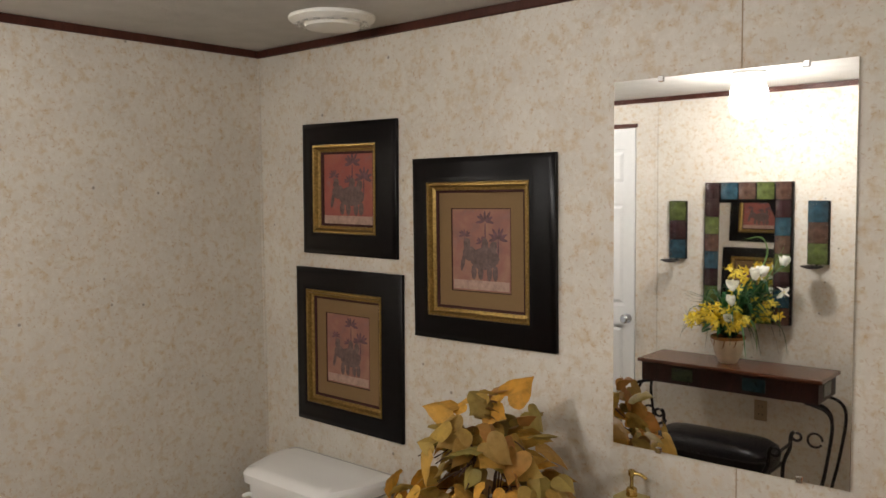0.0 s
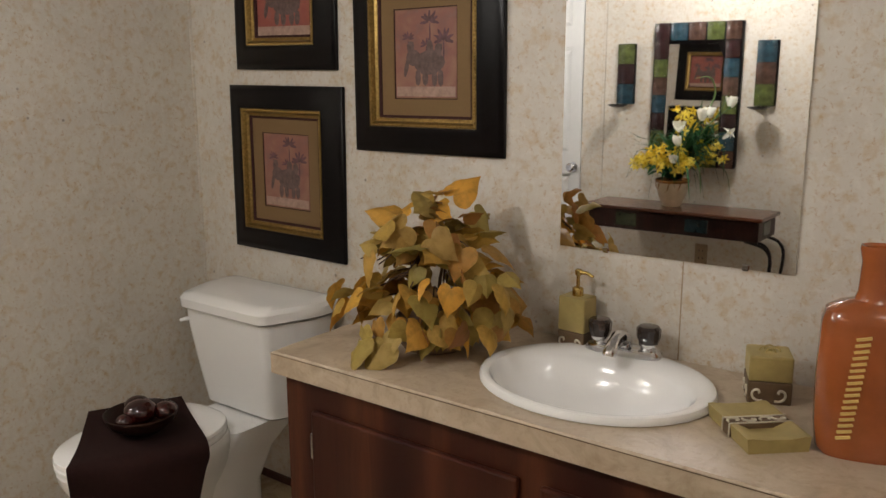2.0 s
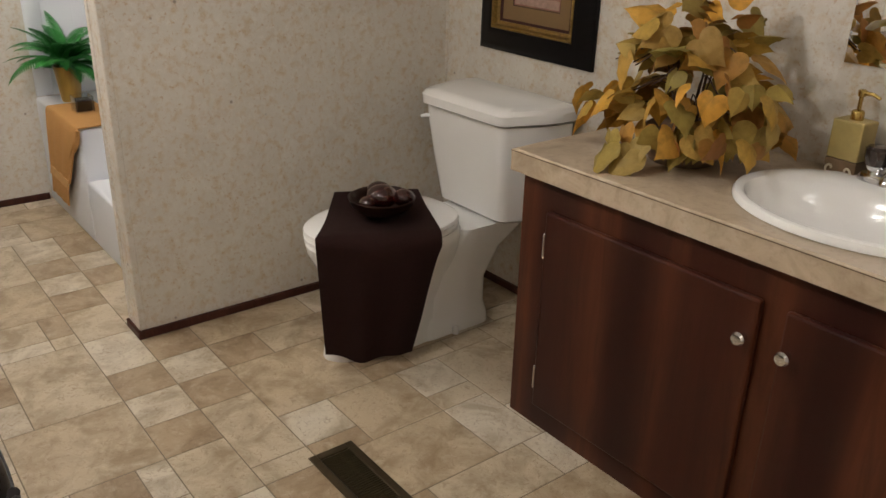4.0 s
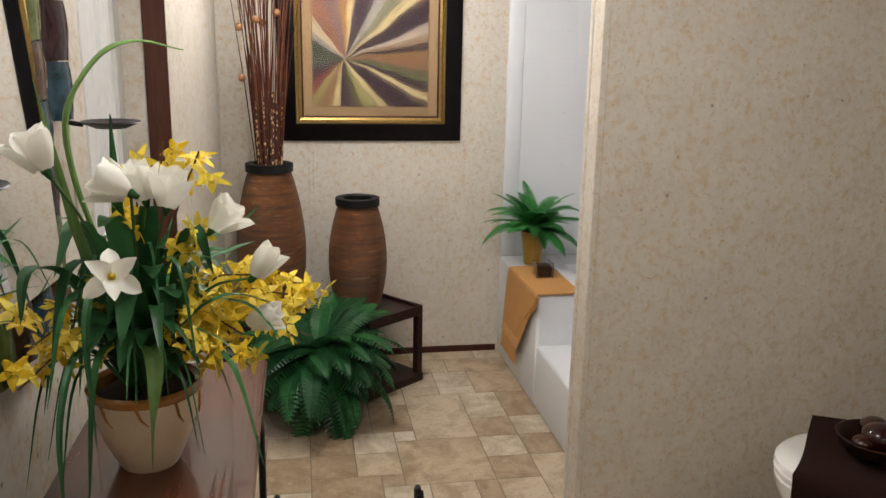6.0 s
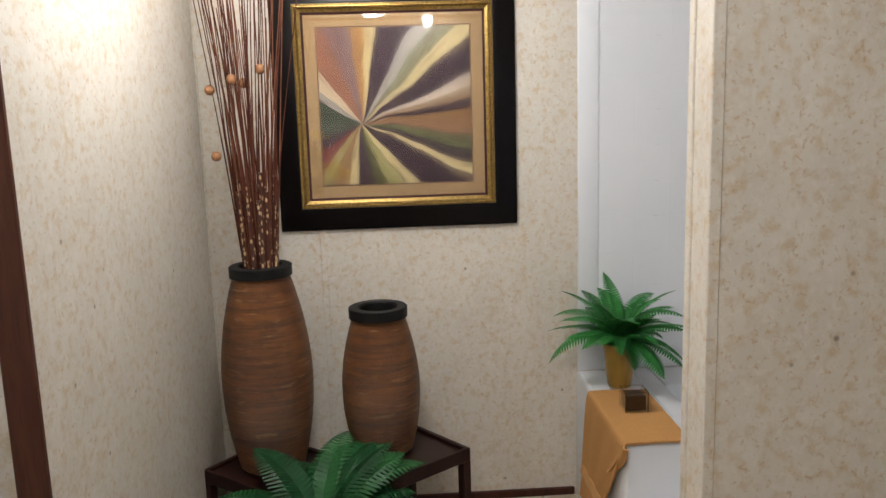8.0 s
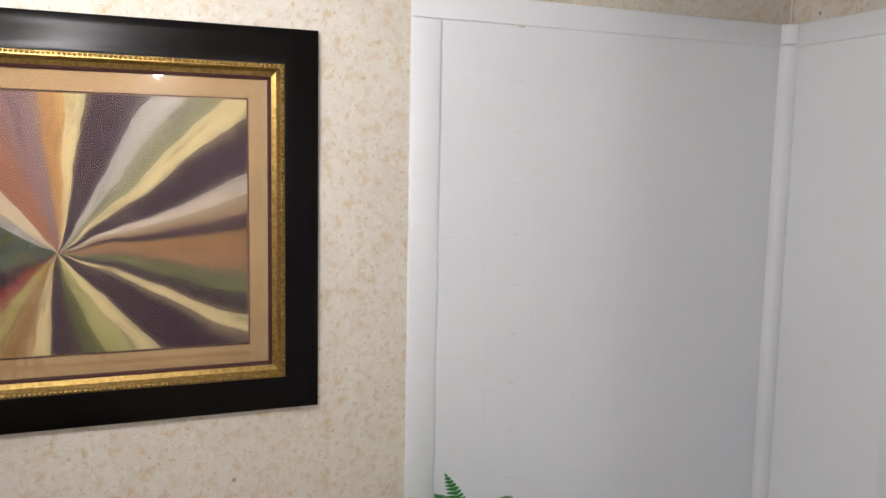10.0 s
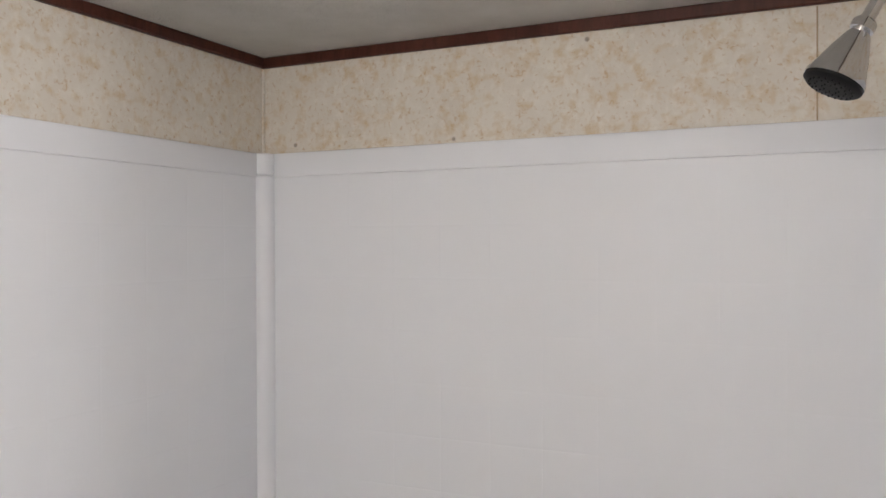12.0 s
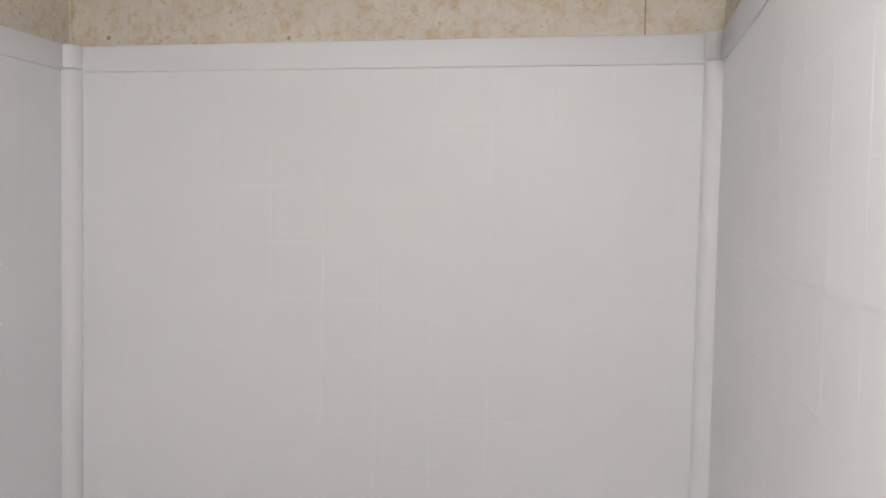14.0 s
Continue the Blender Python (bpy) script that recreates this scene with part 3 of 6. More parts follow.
def panel(name, m, w, h, first):
    """A surround panel: a flat sheet with a raised border and faint square tile relief. Local x along the wall, y out of it."""
    p = thing(name, m, "white glossy tub surround panel with faint square tile relief", "tub surround", "tub surround panels", "structure")
    b, bl = 0.063, 0.076
    bm = bmesh.new()
    box(bm, 0, w, 0, SF - 0.0051, 0, h)
    part("sheet", bm, SURROUND, p)
    bm = bmesh.new()
    box(bm, 0, w, 0.0, SF, h - b, h, 0.004, 2)
    if first:
        box(bm, 0, bl, 0.0, SF, 0, h - b - 0.0008, 0.004, 2)
    part("border", bm, SURROUND, p, "", True)
    x0 = bl + 0.004 if first else 0.004
    shared = {}
    s = 0.129
    nx, nz = int((w - x0) / s) + 1, int((h - b) / s) + 1
    for i in range(nx):
        for j in range(nz):
            xa, xb = x0 + i * s, min(x0 + (i + 1) * s, w - 0.002)
            zb, za = h - b - 0.004 - j * s, max(h - b - 0.004 - (j + 1) * s, 0.002)
            if xb - xa < 0.012 or zb - za < 0.012:
                continue
            tw_, th_ = round(xb - xa, 4), round(zb - za, 4)
            if (tw_, th_) not in shared:
                d0, d1, d2 = SF - 0.0053, SF - 0.00500, SF - 0.00478
                shared[(tw_, th_)] = mesh_of(loft(bmesh.new(), [[(e, d, e), (tw_ - e, d, e), (tw_ - e, d, th_ - e), (e, d, th_ - e)] for e, d in ((0.0006, d0), (0.0007, d1), (0.0048, d2))], False, True), "tile", SURROUND)
            o = new("tile", shared[(tw_, th_)])
            o.parent = p
            o.location = (xa, 0, za)
    return p


panel("surround_west", Matrix(((0, 1, 0, XW), (1, 0, 0, 0.600), (0, 0, 1, LZ), (0, 0, 0, 1))), YN - SF - 0.600, TZ - LZ, True)
panel("surround_north", Matrix(((1, 0, 0, XW + SF), (0, -1, 0, YN), (0, 0, 1, LZ), (0, 0, 0, 1))), PX0 - XW - 2 * SF, TZ - LZ, False)
panel("surround_east", Matrix(((0, -1, 0, PX0), (1, 0, 0, 0.500), (0, 0, 1, LZ), (0, 0, 0, 1))), YN - SF - 0.500, TZ - LZ, True)
for x, s in ((XW + SF, 1), (PX0 - SF, -1)):
    bm = bmesh.new()
    ring = lambda z, r: [(x - s * 0.006, YN - SF + 0.006, z), (x + s * r, YN - SF + 0.006, z)] + [(x + s * r * math.cos(a), YN - SF - r * math.sin(a), z) for a in [radians(90 * i / 8) for i in range(9)]] + [(x - s * 0.006, YN - SF - r, z)]
    loft(bm, [ring(LZ, 0.030), ring(TZ - 0.062, 0.030), ring(TZ - 0.058, 0.026), ring(TZ - 0.054, 0.032), ring(TZ - 0.004, 0.032), ring(TZ, 0.028)])
    whole("trim_surround_corner", bm, SURROUND, "rounded white corner column of the tub surround", "corner trim", "structure", smooth=True)

# shower head on the partition
sh = thing("shower_head", pose(PX0, 1.285, 2.188), "chrome shower head on a bent arm fixed to the wall", "shower head")
bm = bmesh.new()
loft(bm, [[(x, p[0], p[1]) for p in oval(r, r, 0, k=24)] for r, x in ((0.034, -0.0005), (0.034, -0.005), (0.026, -0.013), (0.012, -0.016))])
part("flange", bm, CHROME, sh, "", True)
part("arm", tube(bmesh.new(), smoothline([(-0.01, 0, 0), (-0.040, -0.004, 0.002), (-0.064, -0.010, -0.022), (-0.090, -0.018, -0.068)], 5), 0.0095, 12), CHROME, sh, "", True)
ax = Vector((-0.42, -0.20, -0.88)).normalized()
sidev = ax.cross(Vector((0, 1, 0))).normalized()
upv = ax.cross(sidev)
o0 = Vector((-0.088, -0.017, -0.064))


def along(prof):
    return [[o0 + ax * d + (sidev * p[0] + upv * p[1]) for p in oval(r, r, 0, k=28)] for r, d in prof]


part("collar", loft(bmesh.new(), along([(0.014, 0), (0.017, 0.004), (0.017, 0.016), (0.013, 0.019)])), CHROME, sh, "", True)
part("bell", loft(bmesh.new(), along([(0.013, 0.018), (0.018, 0.026), (0.023, 0.040), (0.026, 0.047), (0.027, 0.049), (0.037, 0.080), (0.042, 0.092), (0.043, 0.100)])), CHROME, sh, "", True)
bmf = loft(bmesh.new(), along([(0.042, 0.0995), (0.042, 0.104), (0.037, 0.108), (0.020, 0.109)]))
part("spray_face", bmf, RATTAN_DARK, sh, "black spray face with nozzles", True)
bm = bmesh.new()
for ring_r, cnt in ((0.012, 8), (0.022, 14), (0.031, 20)):
    for i in range(cnt):
        a = 2 * math.pi * i / cnt
        c = o0 + ax * 0.109 + sidev * ring_r * math.cos(a) + upv * ring_r * math.sin(a)
        bmesh.ops.create_cone(bm, segments=6, radius1=0.0016, radius2=0.001, depth=0.004, cap_ends=True, matrix=Matrix.Translation(c) @ ax.to_track_quat("Z", "Y").to_matrix().to_4x4())
part("nozzles", bm, RATTAN_DARK, sh)["kind"] = "stuff"

# towel, fern pot and candle on the ledge
tw = thing("hand_towel", pose(-3.12, 0.68, LZ), "folded orange towel draped over the tub ledge", "towel")


def cloth(u0, u1, path, k=10, wave=0.006, skew=None, thick=0.006, seed=0):
    """A draped cloth: a strip u0..u1 along x, hung along path of (y, z)."""
    P = smoothline([(0, y, z) for y, z in path], 5)
    bm = bmesh.new()
    grid = []
    for j, p in enumerate(P):
        f = j / (len(P) - 1)
        row = []
        for i in range(k + 1):
            g = i / k
            a, b = (u0, u1) if skew is None else skew(f, u0, u1)
            w = wave * f * math.sin(g * 9 + seed + f * 1.5)
            row.append(bm.verts.new((a + (b - a) * g, p.y - abs(w), p.z + 0.4 * wave * math.sin(g * 5 + seed) * f)))
        grid.append(row)
    for r, s in zip(grid, grid[1:]):
        for i in range(k):
            bm.faces.new((r[i], r[i + 1], s[i + 1], s[i]))
    bmesh.ops.recalc_face_normals(bm, faces=bm.faces)
    bmesh.ops.solidify(bm, geom=bm.faces[:], thickness=thick)
    return bm


drape = [(0.10, 0.010), (0.02, 0.012), (-0.07, 0.011), (-0.098, 0.004), (-0.104, -0.05), (-0.108, -0.15), (-0.112, -0.27)]
part("cloth", cloth(-0.26, 0.180, drape, 16, 0.008, lambda f, a, b: (a - 0.03 * f, b - 0.180 * (max(0, f - 0.5) * 2) ** 1.6), 0.007), TOWELTAN, tw, "", True)
part("band", cloth(-0.291, -0.010, [(-0.1205, -0.262), (-0.122, -0.30)], 12, 0.003, None, 0.006), TOWELBAND, tw, "paler woven band")
part("hem", cloth(-0.294, -0.045, [(-0.119, -0.30), (-0.122, -0.385)], 12, 0.004, None, 0.006), TOWELTAN, tw)
bm = bmesh.new()
grid = []
for j in range(7):
    f = j / 6
    # under layer of the folded towel, showing past the slanting edge
    grid.append([bm.verts.new((0.175 - 0.215 * f + 0.062 * g * math.sin(math.pi * min(1, 0.25 + f)), -0.100 + 0.006 * math.sin(7 * g + 3 * f), 0.006 - 0.225 * f)) for g in (0, 0.25, 0.5, 0.75, 1)])
for r_, s_ in zip(grid, grid[1:]):
    for i in range(4):
        bm.faces.new((r_[i], r_[i + 1], s_[i + 1], s_[i]))
bmesh.ops.recalc_face_normals(bm, faces=bm.faces)
bmesh.ops.solidify(bm, geom=bm.faces[:], thickness=0.005)
part("under_layer", bm, TOWELTAN, tw, "inner layer of the folded towel", True)


def frond(length, width, droop, n=18, tip=0.25, cup=0.25, teeth=2):
    """A fern frond along +x: curved midrib, paired narrow leaflets."""
    bm = bmesh.new()
    pts = []
    for i in range(n + 1):
        f = i / n
        ang = droop * f
        pts.append(Vector((length * (math.sin(ang) / max(droop, 1e-3)), 0, length * ((math.cos(ang) - 1) / max(droop, 1e-3)))))
    tube(bm, [p for p in pts], [0.0022 * (1 - 0.7 * i / n) for i in range(n + 1)], 4)
    for i in range(1, n):
        f = i / n
        d = (pts[i + 1] - pts[i]).normalized()
        up = Vector((-d.z, 0, d.x))
        w = width * (math.sin(math.pi * min(1, f * 0.92 + 0.12)) ** 0.7) * (1 - 0.25 * f) + 0.004
        step = length / n
        for s in (-1, 1):
            side = Vector((0, s, 0))
            a = pts[i] - d * step * 0.48
            b = pts[i] + d * step * 0.48
            mid = pts[i] + side * w * 0.55 + d * w * 0.14 + up * w * cup * 0.45
            t = pts[i] + side * w + d * w * 0.34 - up * w * cup * 0.4
            v = [bm.verts.new(q) for q in (a, mid - d * step * 0.46, t - d * step * 0.22, t + d * step * 0.08, mid + d * step * 0.36, b)]
            bm.faces.new((v[0], v[1], v[4], v[5]))
            bm.faces.new((v[1], v[2], v[3], v[4]))
    return bm


def fern(parent, rng, count, material, lengths, width, base_z, lo, hi, droop, flip=None):
    meshes = []
    for k in range(7):
        L = lengths[0] + (lengths[1] - lengths[0]) * k / 6
        meshes.append(mesh_of(frond(L, width * (0.8 + 0.3 * rng.random()), droop[0] + (droop[1] - droop[0]) * rng.random(), 27), "frond", material))
    for i in range(count):
        o = new("frond", rng.choice(meshes))
        o.parent = parent
        az = 360 * i / count * 2.618 + rng.uniform(-14, 14)
        el = lo + (hi - lo) * ((i / count) ** 0.8) + rng.uniform(-6, 6)
        r = 0.012 * rng.random()
        o.matrix_basis = pose(0, 0, base_z) @ pose(0, 0, 0, 0, 0, az) @ pose(r, 0, 0, rng.uniform(-25, 25), -el, 0)


rng = random.Random(7)
fp = thing("potted_fern", pose(-3.43, 0.700, LZ + 0.012) @ Matrix.Scale(1.05, 4), "small green fern in a tapered ochre pot on the tub ledge", "potted plant")
part("pot", lathe(bmesh.new(), [(0.037, 0.0), (0.040, 0.01), (0.052, 0.12), (0.056, 0.150), (0.052, 0.152), (0.048, 0.14)], 28, cap1=False), POTGOLD, fp, "tapered ochre ceramic pot", True)
part("soil", lathe(bmesh.new(), [(0.049, 0.135), (0.03, 0.148), (0.01, 0.152)], 20), SOIL, fp)
fern(fp, rng, 54, FERN, (0.17, 0.275), 0.040, 0.152, 8, 86, (0.9, 1.9))

cd = thing("candle_jar", pose(-3.20, 0.685, LZ + 0.014), "small square dark candle in a glass jar on the towel", "candle")
part("candle", B(-0.032, 0.032, -0.032, 0.032, 0.003, 0.052, 0.004, 2), CANDLE, cd, "dark brown wax")
bm = bmesh.new()
for a in (-1, 1):
    box(bm, a * 0.036 - 0.0015, a * 0.036 + 0.0015, -0.0375, 0.0375, 0, 0.066)
    box(bm, -0.0345, 0.0345, a * 0.036 - 0.0015, a * 0.036 + 0.0015, 0, 0.066)
part("glass", bm, PANE, cd, "thin clear glass jar")


# ---- framed pictures ----
def ring_frame(bm, w, h, prof):
    """A mitred moulding: prof is a list of (inset from the outer edge, depth out of the wall)."""
    rings = []
    for e, d in prof:
        rings.append([(-w / 2 + e, -d, -h / 2 + e), (w / 2 - e, -d, -h / 2 + e), (w / 2 - e, -d, h / 2 - e), (-w / 2 + e, -d, h / 2 - e)])
    return loft(bm, rings, False, False)


def sheet(w, h, d, cx=0, cz=0, t=0.002):
    return B(cx - w / 2, cx + w / 2, -d, -d + t, cz - h / 2, cz + h / 2)


def blob(bm, cx, cz, rx, rz, y, k=14, rng=None, rag=0.0, tilt=0.0):
    vs = []
    for i in range(k):
        a = 2 * math.pi * i / k
        f = 1 + (rng.uniform(-rag, rag) if rng else 0)
        u, v = rx * f * math.cos(a), rz * f * math.sin(a)
        vs.append(bm.verts.new((cx + u * math.cos(tilt) - v * math.sin(tilt), y, cz + u * math.sin(tilt) + v * math.cos(tilt))))
    bm.faces.new(vs)


def gilt_beads(bm, w, h, inset, d, step=0.0095):
    """A rope edge of little slanted lumps along the gilt moulding."""
    for horiz in (True, False):
        L = (w if horiz else h) - 2 * inset
        n = int(L / step)
        for s in (-1, 1):
            for i in range(n):
                t = -L / 2 + (i + 0.5) * L / n
                e = s * ((h if horiz else w) / 2 - inset)
                c = (t, -d, e) if horiz else (e, -d, t)
                q, r, u = 0.0042, 0.0034, 0.0028
                vs = [bm.verts.new((c[0] + a, c[1] + b, c[2] + g)) for a, b, g in ((q if horiz else r, 0, r if not horiz else r), (-q if horiz else -r, 0, r if horiz else q), (-q if horiz else -r, 0, -r if horiz else -q), (q if horiz else r, 0, -r if horiz else -q), (0, -u, 0))]
                for a, b in ((0, 1), (1, 2), (2, 3), (3, 0)):
                    bm.faces.new((vs[a], vs[b], vs[4]))


def picture(name, m, w, h, black, gilt, matw, art, label, glass=True, matted=True):
    p = thing(name, m, label, "picture", "" if w > 0.7 else "pictures over the toilet")
    d = 0.0345
    part("frame", ring_frame(bmesh.new(), w, h, [(0, 0.0), (0, 0.011), (0.003, 0.014), (black * 0.25, 0.018), (black * 0.5, 0.0245), (black * 0.75, 0.031), (black * 0.92, 0.034), (black, 0.033), (black, 0.004)]), BLACKWOOD, p, "wide black lacquered frame", True)
    g0 = black
    part("gilt", ring_frame(bmesh.new(), w, h, [(g0 - 0.001, 0.012), (g0 + 0.001, d - 0.001), (g0 + 0.010, d), (g0 + gilt * 0.55, 0.026), (g0 + gilt * 0.62, 0.021), (g0 + gilt, 0.017), (g0 + gilt, 0.005)]), GOLD, p, "gilt inner moulding")
    bm = bmesh.new()
    gilt_beads(bm, w, h, g0 + 0.005, d - 0.0005)
    part("rope_edge", bm, GOLD, p)["kind"] = "stuff"
    iw, ih = w - 2 * (black + gilt), h - 2 * (black + gilt)
    part("inner_lip", ring_frame(bmesh.new(), iw + 0.002, ih + 0.002, [(0.0, 0.0155), (0.004, 0.0150), (0.009, 0.0125), (0.009, 0.006)]), LINER, p, "dark inner lip")
    part("backing", B(-w / 2 + 0.01, w / 2 - 0.01, -0.005, 0.0, -h / 2 + 0.01, h / 2 - 0.01), MATBOARD, p)
    aw, ah = (iw - 2 * matw, ih - 2 * matw) if matted else (iw - 0.012, ih - 0.012)
    if matted:
        part("mat", ring_frame(bmesh.new(), iw, ih, [(0.0, 0.009), (matw - 0.006, 0.009), (matw - 0.006, 0.006)]), MATBOARD, p, "tan mat board")
        part("liner", ring_frame(bmesh.new(), aw + 0.016, ah + 0.016, [(0.0, 0.0080), (0.0045, 0.0080), (0.0045, 0.005)]), LINER, p, "thin dark red liner")
    art(p, aw + 0.004, ah + 0.004)
    if glass:
        o = part("glass", sheet(iw - 0.004, ih - 0.004, 0.0118, 0, 0, 0.0012), PANE, p, "clear picture glass")
        o.visible_shadow = False
    return p


def elephant(material, seed, dim=1.0):
    def art(p, w, h):
        r = random.Random(seed)
        part("print", sheet(w, h, 0.0068, 0, 0, 0.0016), material, p, "print of an elephant on an orange-red ground")
        y = -0.0072
        bm = bmesh.new()
        box(bm, -w / 2 + 0.004, w / 2 - 0.004, y - 0.0001, y + 0.0002, -h / 2 + 0.004, -h / 2 + h * 0.13)
        part("print_ground", bm, INKPALE, p)
        for cx, cz, rr in ((0.08, 0.36, 0.15), (-0.28, 0.18, 0.10), (0.30, 0.15, 0.16), (0.02, 0.10, 0.10)):
            bm = bmesh.new()
            for k in range(7):
                a = radians(-10 + 200 * k / 6) + r.uniform(-0.15, 0.15)
                blob(bm, cx * w + rr * 0.55 * w * math.cos(a), cz * h + rr * 0.45 * w * math.sin(a), rr * 0.5 * w, rr * 0.15 * w, y - 0.0001 - 0.00002 * k, 8, r, 0.2, a)
            blob(bm, cx * w, cz * h - 0.14 * h, 0.012 * w, 0.14 * h, y - 0.0001, 8)
            part("print_palm", bm, INKDARK, p)
        bm = bmesh.new()
        e = y - 0.0003
        blob(bm, 0.06 * w, -0.10 * h, 0.25 * w, 0.14 * h, e, 16, r, 0.06)
        blob(bm, -0.20 * w, -0.04 * h, 0.12 * w, 0.095 * h, e - 0.0001, 12, r, 0.06)
        blob(bm, -0.31 * w, -0.15 * h, 0.035 * w, 0.12 * h, e - 0.0002, 10, r, 0.05, -0.25)
        blob(bm, -0.13 * w, -0.06 * h, 0.06 * w, 0.08 * h, e - 0.00025, 10, r, 0.1)
        for lx in (-0.12, 0.00, 0.15, 0.25):
            blob(bm, lx * w, -0.27 * h, 0.048 * w, 0.10 * h, e - 0.00015, 8, r, 0.06)
        for q, (bx, bz) in enumerate(((0.08, 0.10), (0.22, 0.07), (-0.24, 0.10))):
            blob(bm, bx * w, bz * h - 0.02 * h, 0.06 * w, 0.075 * h, e - 0.0003 - 0.00003 * q, 9, r, 0.15)
        part("print_elephant", bm, INKGREY, p)
    return art


def sunburst(p, w, h):
    o = part("canvas_print", B(-w / 2, w / 2, -0.0016, 0.0, -h / 2, h / 2), SUNBURST, p, "abstract burst of olive, cream and plum stripes")
    # the burst's centre is the mesh origin
    cx, cz = -0.121, -0.053
    for v in o.data.vertices:
        v.co.x, v.co.z = v.co.x - cx, v.co.z - cz
        v.co = Vector((v.co.x, v.co.z, -v.co.y))
    o.matrix_basis = Matrix.Translation((cx, -0.0068, cz)) @ Matrix(((1, 0, 0, 0), (0, 0, 1, 0), (0, 1, 0, 0), (0, 0, 0, 1)))


NP = [(-1.757, -1.279, 1.532, 2.004), (-1.809, -1.262, 0.901, 1.480), (-1.204, -0.651, 1.282, 1.863)]
TILTS = (0.8, 0.6, -0.2)
for (x0, x1, z0, z1), (art, matw, matted), ti in zip(NP, ((elephant(PRINTRED2, 3), 0, False), (elephant(PRINTRED, 5), 0.062, True), (elephant(PRINTRED, 9), 0.062, True)), TILTS):
    picture("framed_picture", pose((x0 + x1) / 2, YN - 0.002, (z0 + z1) / 2, 0, ti, 0), x1 - x0, z1 - z0, 0.078, 0.026, matw, art,
            "black and gilt framed red elephant print" + (" in a tan mat" if matted else ""), False, matted)
picture("framed_picture", pose(XW + 0.002, -0.049, 1.505, 0, 0, 90), 0.850, 0.864, 0.080, 0.027, 0.055, sunburst, "large square black and gilt framed abstract burst painting under glass")

# ---- vanity ----
VX0, VX1, VY, CZ = -1.02, XE - 0.004, 1.185, 0.80
cab = thing("vanity_cabinet", pose(0, 0, 0), "dark cherry vanity cabinet with flat doors", "cabinet")
bm = bmesh.new()
box(bm, VX0 + 0.03, VX1, VY + 0.025, VY + 0.045, 0.0, 0.7395)
box(bm, VX0 + 0.03, VX0 + 0.048, VY + 0.045, YN - 0.014, 0.0, 0.7395)
box(bm, VX0 + 0.048, VX1, VY + 0.045, YN - 0.014, 0.0, 0.06)
part("body", bm, CABINET, cab)
for x0, x1, k in ((-0.885, -0.262, 1), (-0.205, 0.42, -1), (0.48, 1.10, 1)):
    d = part("door", B(x0, x1, VY + 0.006, VY + 0.0245, 0.075, 0.66, 0.006, 2), CABINET, cab, "flat cherry door with eased edges")
    bm = bmesh.new()
    kx = x1 - 0.022 if k > 0 else x0 + 0.022
    loft(bm, [[(kx + p[0], VY + y, 0.570 + p[1]) for p in oval(r, r, 0, k=18)] for r, y in ((0.008, 0.0062), (0.007, -0.006), (0.014, -0.012), (0.016, -0.018), (0.012, -0.024), (0.006, -0.025))])
    part("knob", bm, CHROME, d, "round chrome knob", True)
    hx = x0 - 0.006 if k > 0 else x1 + 0.006
    for hz in (0.16, 0.56):
        bm = bmesh.new()
        tube(bm, [(hx, VY + 0.017, hz - 0.03), (hx, VY + 0.017, hz + 0.03)], 0.0055, 8)
        bmesh.ops.create_uvsphere(bm, u_segments=8, v_segments=5, radius=0.006, matrix=Matrix.Translation((hx, VY + 0.017, hz + 0.032)))
        bmesh.ops.create_uvsphere(bm, u_segments=8, v_segments=5, radius=0.006, matrix=Matrix.Translation((hx, VY + 0.017, hz - 0.032)))
        part("hinge", bm, CHROME, d, "small metal hinge", True)

SX, SY, SRX, SRY = -0.225, 1.473, 0.282, 0.236
top = thing("vanity_counter", pose(0, 0, 0), "beige mottled laminate countertop with a built-up edge", "countertop")
bm = bmesh.new()


def rect_at(a, x0, x1, y0, y1):
    c, s = math.cos(a), math.sin(a)
    tx = ((x1 - SX) / c) if c > 1e-9 else ((x0 - SX) / c if c < -1e-9 else 1e9)
    ty = ((y1 - SY) / s) if s > 1e-9 else ((y0 - SY) / s if s < -1e-9 else 1e9)
    t = min(tx, ty)
    return (SX + c * t, SY + s * t)


x0, x1, y0, y1 = VX0, VX1, VY, YN - 0.003
angs = sorted([2 * math.pi * i / 48 for i in range(48)] + [math.atan2(y - SY, x - SX) % (2 * math.pi) for x in (x0, x1) for y in (y0, y1)])
for za, zb in ((CZ - 0.06, CZ),):
    rings = []
    inner = [(SX + SRX * 0.9 * math.cos(a), SY + SRY * 0.9 * math.sin(a)) for a in angs]
    outer = [rect_at(a, x0, x1, y0, y1) for a in angs]
    inset = [rect_at(a, x0 + 0.004, x1, y0 + 0.004, y1) for a in angs]
    loft(bm, [[(*p, CZ - 0.05) for p in inner], [(*p, CZ) for p in inner], [(*p, CZ) for p in inset], [(*p, CZ - 0.004) for p in outer], [(*p, CZ - 0.06) for p in outer], [(*p, CZ - 0.06) for p in inner]], False, False)
part("top", bm, COUNTER, top)
EDGE = m_plain("laminate_edge_line", (0.12, 0.075, 0.045), 0.5)
bm = bmesh.new()
box(bm, VX0 - 0.0008, VX1, VY - 0.0008, VY + 0.002, CZ - 0.0075, CZ - 0.0055)
part("edge_line", bm, EDGE, top, "thin dark joint line")

